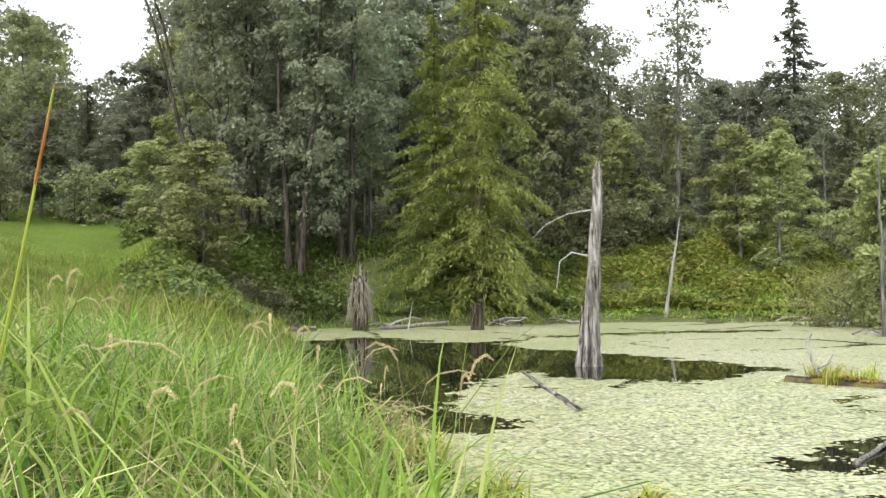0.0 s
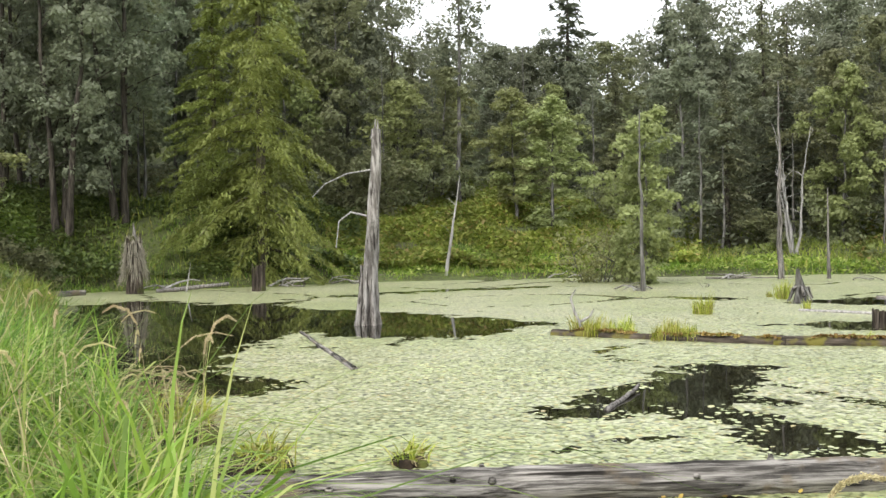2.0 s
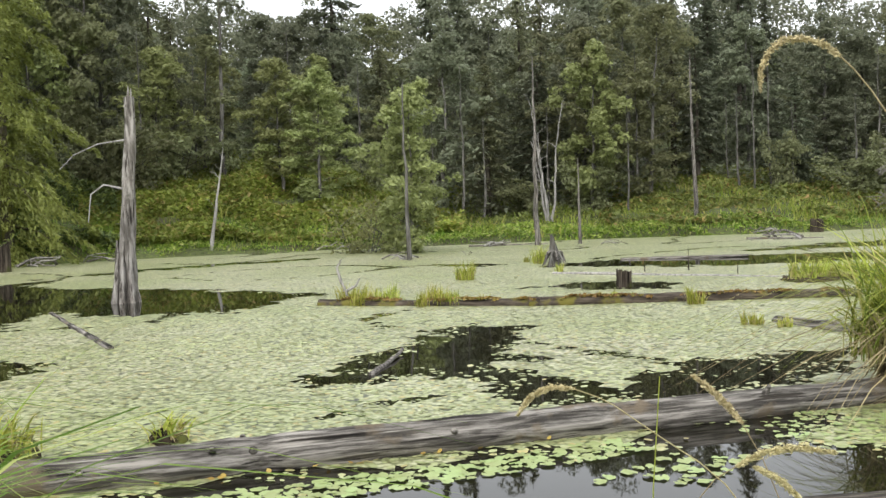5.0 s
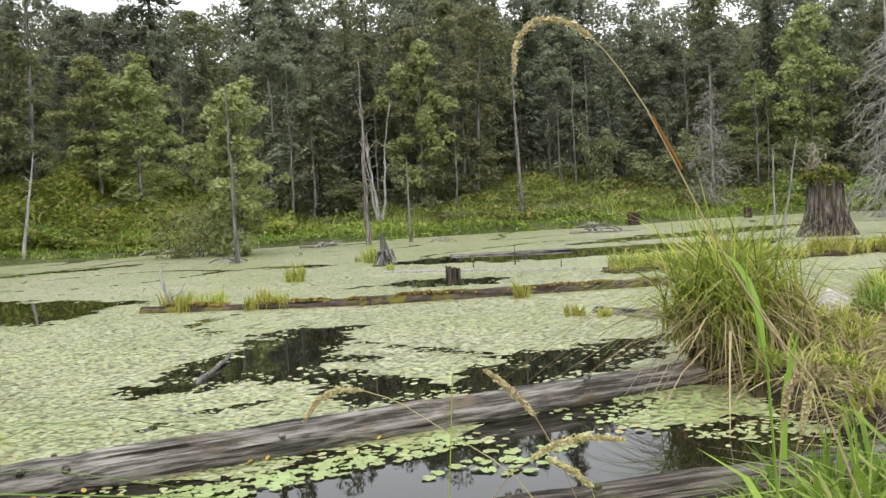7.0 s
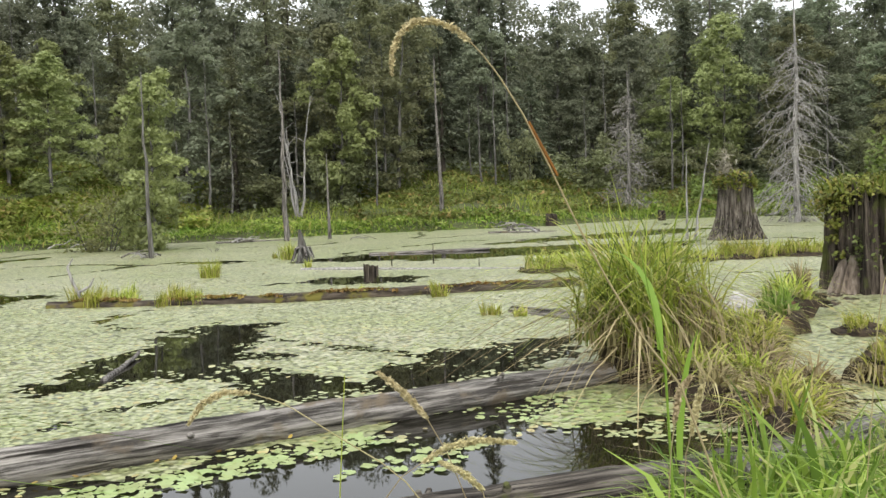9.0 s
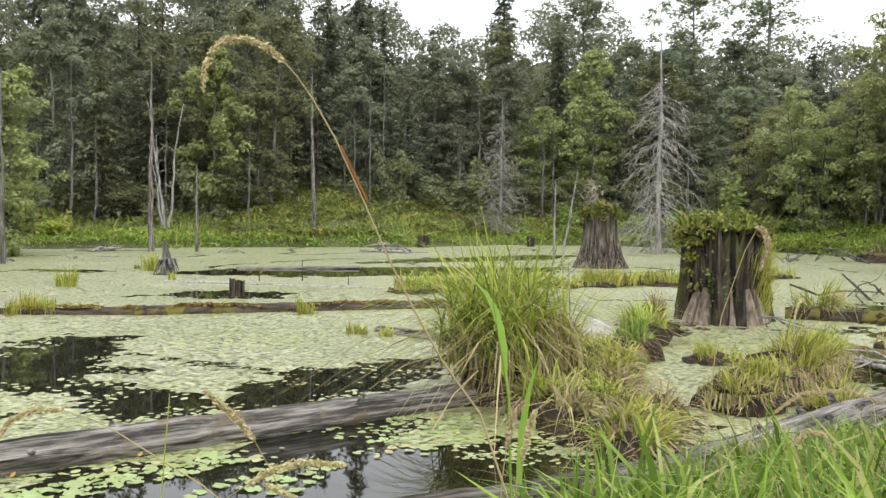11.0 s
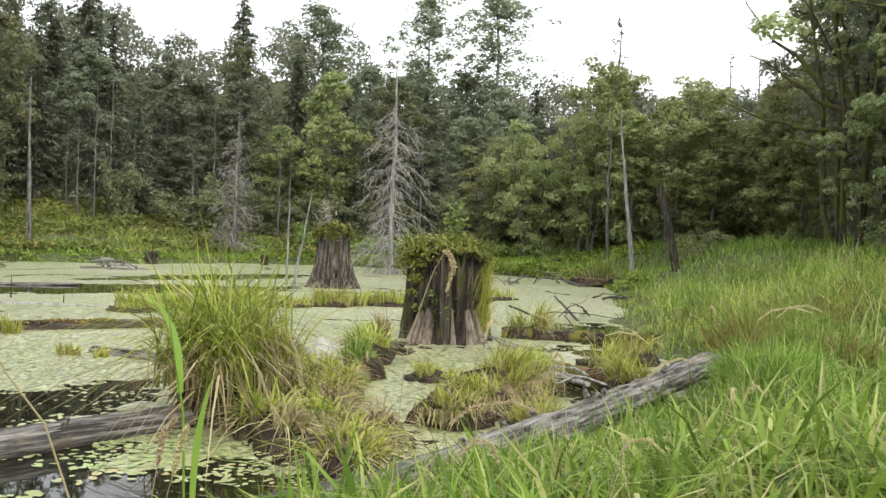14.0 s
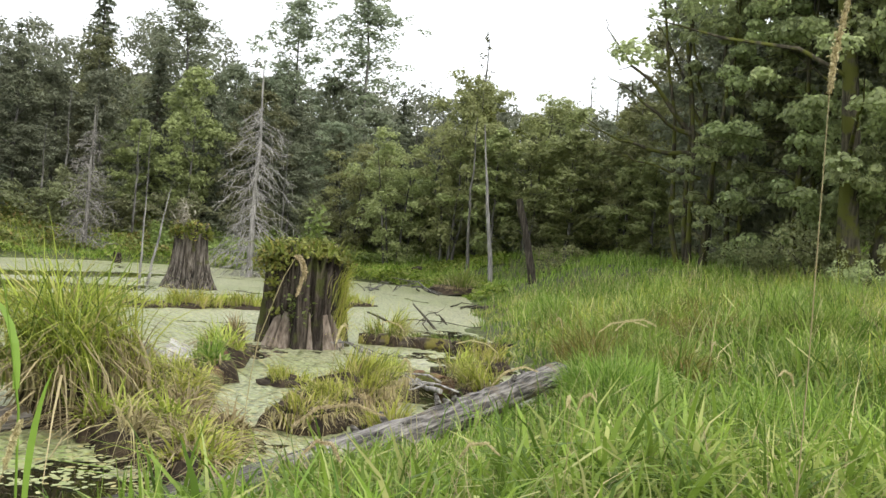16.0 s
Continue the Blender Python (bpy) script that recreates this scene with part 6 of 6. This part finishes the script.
# ---- lily pads by the log, each a leaf of its own ----
def pad_mesh(k):
    rng = np.random.RandomState(500 + k)
    a = np.linspace(0.22, 6.06, 13)
    r = 0.058 * (1 + 0.05 * rng.normal(size=13))
    v = np.concatenate([[[0.012, 0, 0.0]], np.stack([r * np.cos(a), r * np.sin(a), 0.004 * rng.normal(size=13)], 1)])
    f = np.stack([np.zeros(12, int), np.arange(1, 13), np.arange(2, 14)], 1)
    return mesh("lily_pad", v, f, LILY_LEAF, True)


def build_lily_pads():
    rng = np.random.RandomState(510)
    kinds = [pad_mesh(k) for k in range(5)]
    patch = thing("lily_pad_patch", "round green and yellow lily pads floating beside the log", "water plants")
    spots = []
    zones = [([(3.3, 5.5), (5.0, 4.5), (6.5, 3.75), (6.4, 3.4), (5.2, 3.95), (4.2, 4.5), (3.5, 4.9)], 180), ([(7.3, 3.15), (8.3, 2.9), (8.7, 2.2), (7.9, 1.7), (7.2, 2.3)], 90), ([(5.5, 3.3), (6.4, 3.2), (6.6, 2.7), (5.8, 2.7)], 25)]
    for poly, n in zones:
        xs, ys = [p[0] for p in poly], [p[1] for p in poly]
        made, tries = 0, 0
        while made < n and tries < 6000:
            tries += 1
            x, y = rng.uniform(min(xs), max(xs)), rng.uniform(min(ys), max(ys))
            if inside_by(poly, np.array([x]), np.array([y]))[0] > 0.0 and all((x - a) ** 2 + (y - b) ** 2 > 0.0055 for a, b in spots):
                spots.append((x, y))
                made += 1
                ob = new("lily_pad", kinds[made % 5])
                ob.parent = patch
                s = rng.uniform(0.65, 1.15) * (0.72 if poly is zones[1][0] else 1.0)
                ob.matrix_basis = pose(x, y, 0.008 + 0.006 * rng.rand(), rng.normal(0, 3), rng.normal(0, 3), rng.uniform(0, 360)) @ Matrix.Diagonal((s, s, s, 1))


build_lily_pads()
YELLOW_LEAF = leaf_material("yellowed_leaves", (0.30, 0.15, 0.03), (0.48, 0.34, 0.10), 0.5, 0.2, 0.2)
dead_leaf = mesh("yellowed_leaf", np.array([[0, 0, 0], [0.05, -0.03, 0.012], [0.075, 0, 0.02], [0.05, 0.03, 0.012], [0.01, 0.025, 0.004], [0.01, -0.025, 0.004]]), np.array([[0, 5, 1, 2], [0, 2, 3, 4]]), YELLOW_LEAF)
rng = np.random.RandomState(520)
for k in range(16):
    t = rng.uniform(0.25, 0.62)
    ob = new("yellowed_leaf", dead_leaf)
    ob.matrix_basis = pose(1.9 + 7.15 * t - 0.10, 7.05 - 4.5 * t - 0.145, rng.uniform(0.012, 0.03), rng.uniform(-30, 10), rng.uniform(-20, 10), rng.uniform(0, 360)) @ Matrix.Diagonal((0.6, 0.6, 0.6, 1))
    tagged(ob, "small orange-yellow leaf stranded against the floating log", "leaf", "yellow leaves along the log")


# ---- single stalks close to the viewer ----
def stalk(label, stem, head=(), r=0.0018, thick=0.006, seed=0, leafy=()):
    """One grass stalk: a thin stem and a furry seed head along its end."""
    rng = np.random.RandomState(seed)
    ob = thing("grass_stalk", label, "grass stalk")
    fine = lambda p, k: np.stack([np.interp(np.linspace(0, 1, k), np.linspace(0, 1, len(p)), np.asarray(p)[:, c]) for c in range(3)], 1)
    part("stem", tube(fine(stem, 14), np.linspace(r, r * 0.6, 14), 5, False), STRAW if head else SEDGE, ob, "", True)
    if head:
        p = fine(head, 130)
        t = np.linspace(0, 1, 130)
        w = thick * (0.35 + 0.9 * np.sin(np.pi * np.clip(t * 0.9 + 0.08, 0, 1)) ** 0.7)
        pts = np.repeat(p, 9, 0) + rng.normal(size=(1170, 3)) * np.repeat(w, 9)[:, None] * 0.42
        way = np.repeat(np.gradient(p, axis=0), 9, 0)
        way /= np.linalg.norm(way, axis=1)[:, None]
        part("seed_head", leaves(pts, thick * 0.55, rng, 0.0, 2.4, 0, way), SEED, ob, "furry straw-coloured seed head")
    for q in leafy:
        part("leaf", q, GRASS_GREEN, ob)
    return ob


ORANGE = bark_material("orange_sheath", (0.30, 0.13, 0.03), (0.50, 0.26, 0.07))
arch = stalk("tall arching straw-coloured grass stalk with a drooping seed head", [(1.12, -0.12, 0.35), (1.1, -0.05, 1.2), (1.076, 0.015, 1.643), (1.062, 0.061, 1.706), (1.050, 0.092, 1.765), (1.044, 0.112, 1.81), (1.034, 0.137, 1.871), (1.026, 0.162, 1.916), (1.020, 0.177, 1.934)],
             [(1.020, 0.177, 1.934), (1.016, 0.186, 1.943), (1.011, 0.200, 1.949), (1.004, 0.213, 1.950), (0.999, 0.224, 1.941), (0.996, 0.230, 1.926), (0.996, 0.230, 1.911)], 0.0010, 0.0026, 601)
part("sheath", tube([(1.0415, 0.118, 1.831), (1.038, 0.128, 1.852), (1.0345, 0.137, 1.872)], (0.0011, 0.0015, 0.001), 6), ORANGE, arch, "orange-brown dry leaf sheath", True)
stalk("bent grass stalk with a drooping seed head", [(1.6, 0.2, 0.4), (1.46, 0.36, 1.3), (1.392, 0.465, 1.474), (1.358, 0.525, 1.520), (1.321, 0.582, 1.569), (1.296, 0.616, 1.585)], [(1.296, 0.616, 1.585), (1.279, 0.639, 1.588), (1.261, 0.661, 1.576), (1.250, 0.674, 1.552)], 0.0011, 0.0036, 602)
stalk("grass stalk with a straw-coloured seed head", [(1.6, 0.25, 0.4), (1.54, 0.38, 1.25), (1.510, 0.453, 1.466), (1.498, 0.478, 1.518)], [(1.498, 0.478, 1.518), (1.485, 0.504, 1.554), (1.468, 0.534, 1.583)], 0.0011, 0.0042, 603)
stalk("bent grass stalk with a long seed head", [(1.3, 0.8, 0.4), (1.43, 0.6, 1.3), (1.480, 0.513, 1.437), (1.495, 0.484, 1.458)], [(1.495, 0.484, 1.458), (1.511, 0.452, 1.478), (1.528, 0.414, 1.486), (1.547, 0.369, 1.481)], 0.0011, 0.0046, 604)
stalk("grass stalk with a short seed head", [(1.6, 0.3, 0.4), (1.535, 0.4, 1.36), (1.528, 0.413, 1.418)], [(1.528, 0.413, 1.418), (1.518, 0.437, 1.442), (1.505, 0.464, 1.457)], 0.0011, 0.004, 605)
stalk("thin pale upright grass stem", [(1.43, 0.6, 0.4), (1.439, 0.585, 1.408), (1.446, 0.573, 1.581)], (), 0.0012, seed=611)
stalk("tall dry grass stalk with a bent seed head", [(3.69, 0.08, 0.3), (3.702, 0.0, 1.446), (3.709, -0.079, 1.699), (3.711, -0.12, 1.781)], [(3.711, -0.120, 1.781), (3.713, -0.140, 1.771), (3.713, -0.154, 1.722), (3.712, -0.131, 1.641)], 0.0022, 0.008, 606)
stalk("grass stalk with an upright straw seed head", [(1.87, 0.3, 0.4), (1.884, 0.241, 1.387), (1.886, 0.234, 1.44)], [(1.886, 0.234, 1.44), (1.888, 0.226, 1.49), (1.894, 0.209, 1.515)], 0.0013, 0.005, 612)
stalk("grass stalk with an upright straw seed head", [(1.88, 0.25, 0.4), (1.891, 0.219, 1.385), (1.894, 0.21, 1.42)], [(1.894, 0.21, 1.42), (1.897, 0.199, 1.472), (1.899, 0.190, 1.501)], 0.0013, 0.005, 613)
reed = thing("reed", "broad-leaved green reed standing in the near grass", "reed")
part("stem", tube([(2.52, 0.36, 0.35), (2.505, 0.398, 1.402), (2.491, 0.449, 1.701)], (0.004, 0.003, 0.001), 6), GRASS_BROAD, reed, "", True)
rng = np.random.RandomState(614)
for z, a, h in ((1.45, 1.2, 0.32), (1.2, 4.0, 0.35)):
    part("leaf", blades(np.array([[2.505, 0.40 + 0.15 * (z - 1.4), z]]), np.array([h]), 0.02, rng, 0.45, 6, np.array([a])), GRASS_BROAD, reed)
stalk("upright grass stalk with a straw seed head", [(1.69, -1.05, 0.4), (1.68, -1.06, 1.7), (1.67, -1.055, 2.13)], [(1.67, -1.055, 2.13), (1.67, -1.06, 2.2), (1.665, -1.075, 2.29)], 0.0014, 0.005, 607)
near_stem = stalk("tall green grass stem with a dry orange tip", [(-0.2, 1.6, 0.4), (-0.1, 1.55, 1.6), (-0.03, 1.5, 1.96), (0.01, 1.5, 2.19)], (), 0.0032, seed=608)
part("dry_tip", tube([(-0.015, 1.5, 2.05), (0.0, 1.5, 2.13), (0.0115, 1.5, 2.2)], (0.0027, 0.0026, 0.001), 6), ORANGE, near_stem, "orange-brown dry tip", True)
rng = np.random.RandomState(610)
for k in range(50):
    a, r = (radians(rng.uniform(84, 120)), rng.uniform(2.6, 8)) if k < 16 else (radians(rng.uniform(-4, 19)), rng.uniform(3.5, 9))
    x, y = EYE[0] + r * math.sin(a), EYE[1] + r * math.cos(a)
    z = GROUND_AT(x, y)
    h = rng.uniform(0.75, 1.1 if k < 16 else 1.3)
    d = rng.normal(0, 0.14, 2)
    tip = np.array([x + d[0], y + d[1], z + h])
    stalk("grass stalk with a straw-coloured seed head in the near grass", [(x, y, z), (x + 0.4 * d[0], y + 0.4 * d[1], z + 0.6 * h), tip], [tip, tip + (d[0] * 0.3, d[1] * 0.3, 0.06), tip + (d[0] * 0.8, d[1] * 0.8, 0.08), tip + (d[0] * 1.2, d[1] * 1.2, 0.05)], 0.0018, 0.0055, 620 + k)
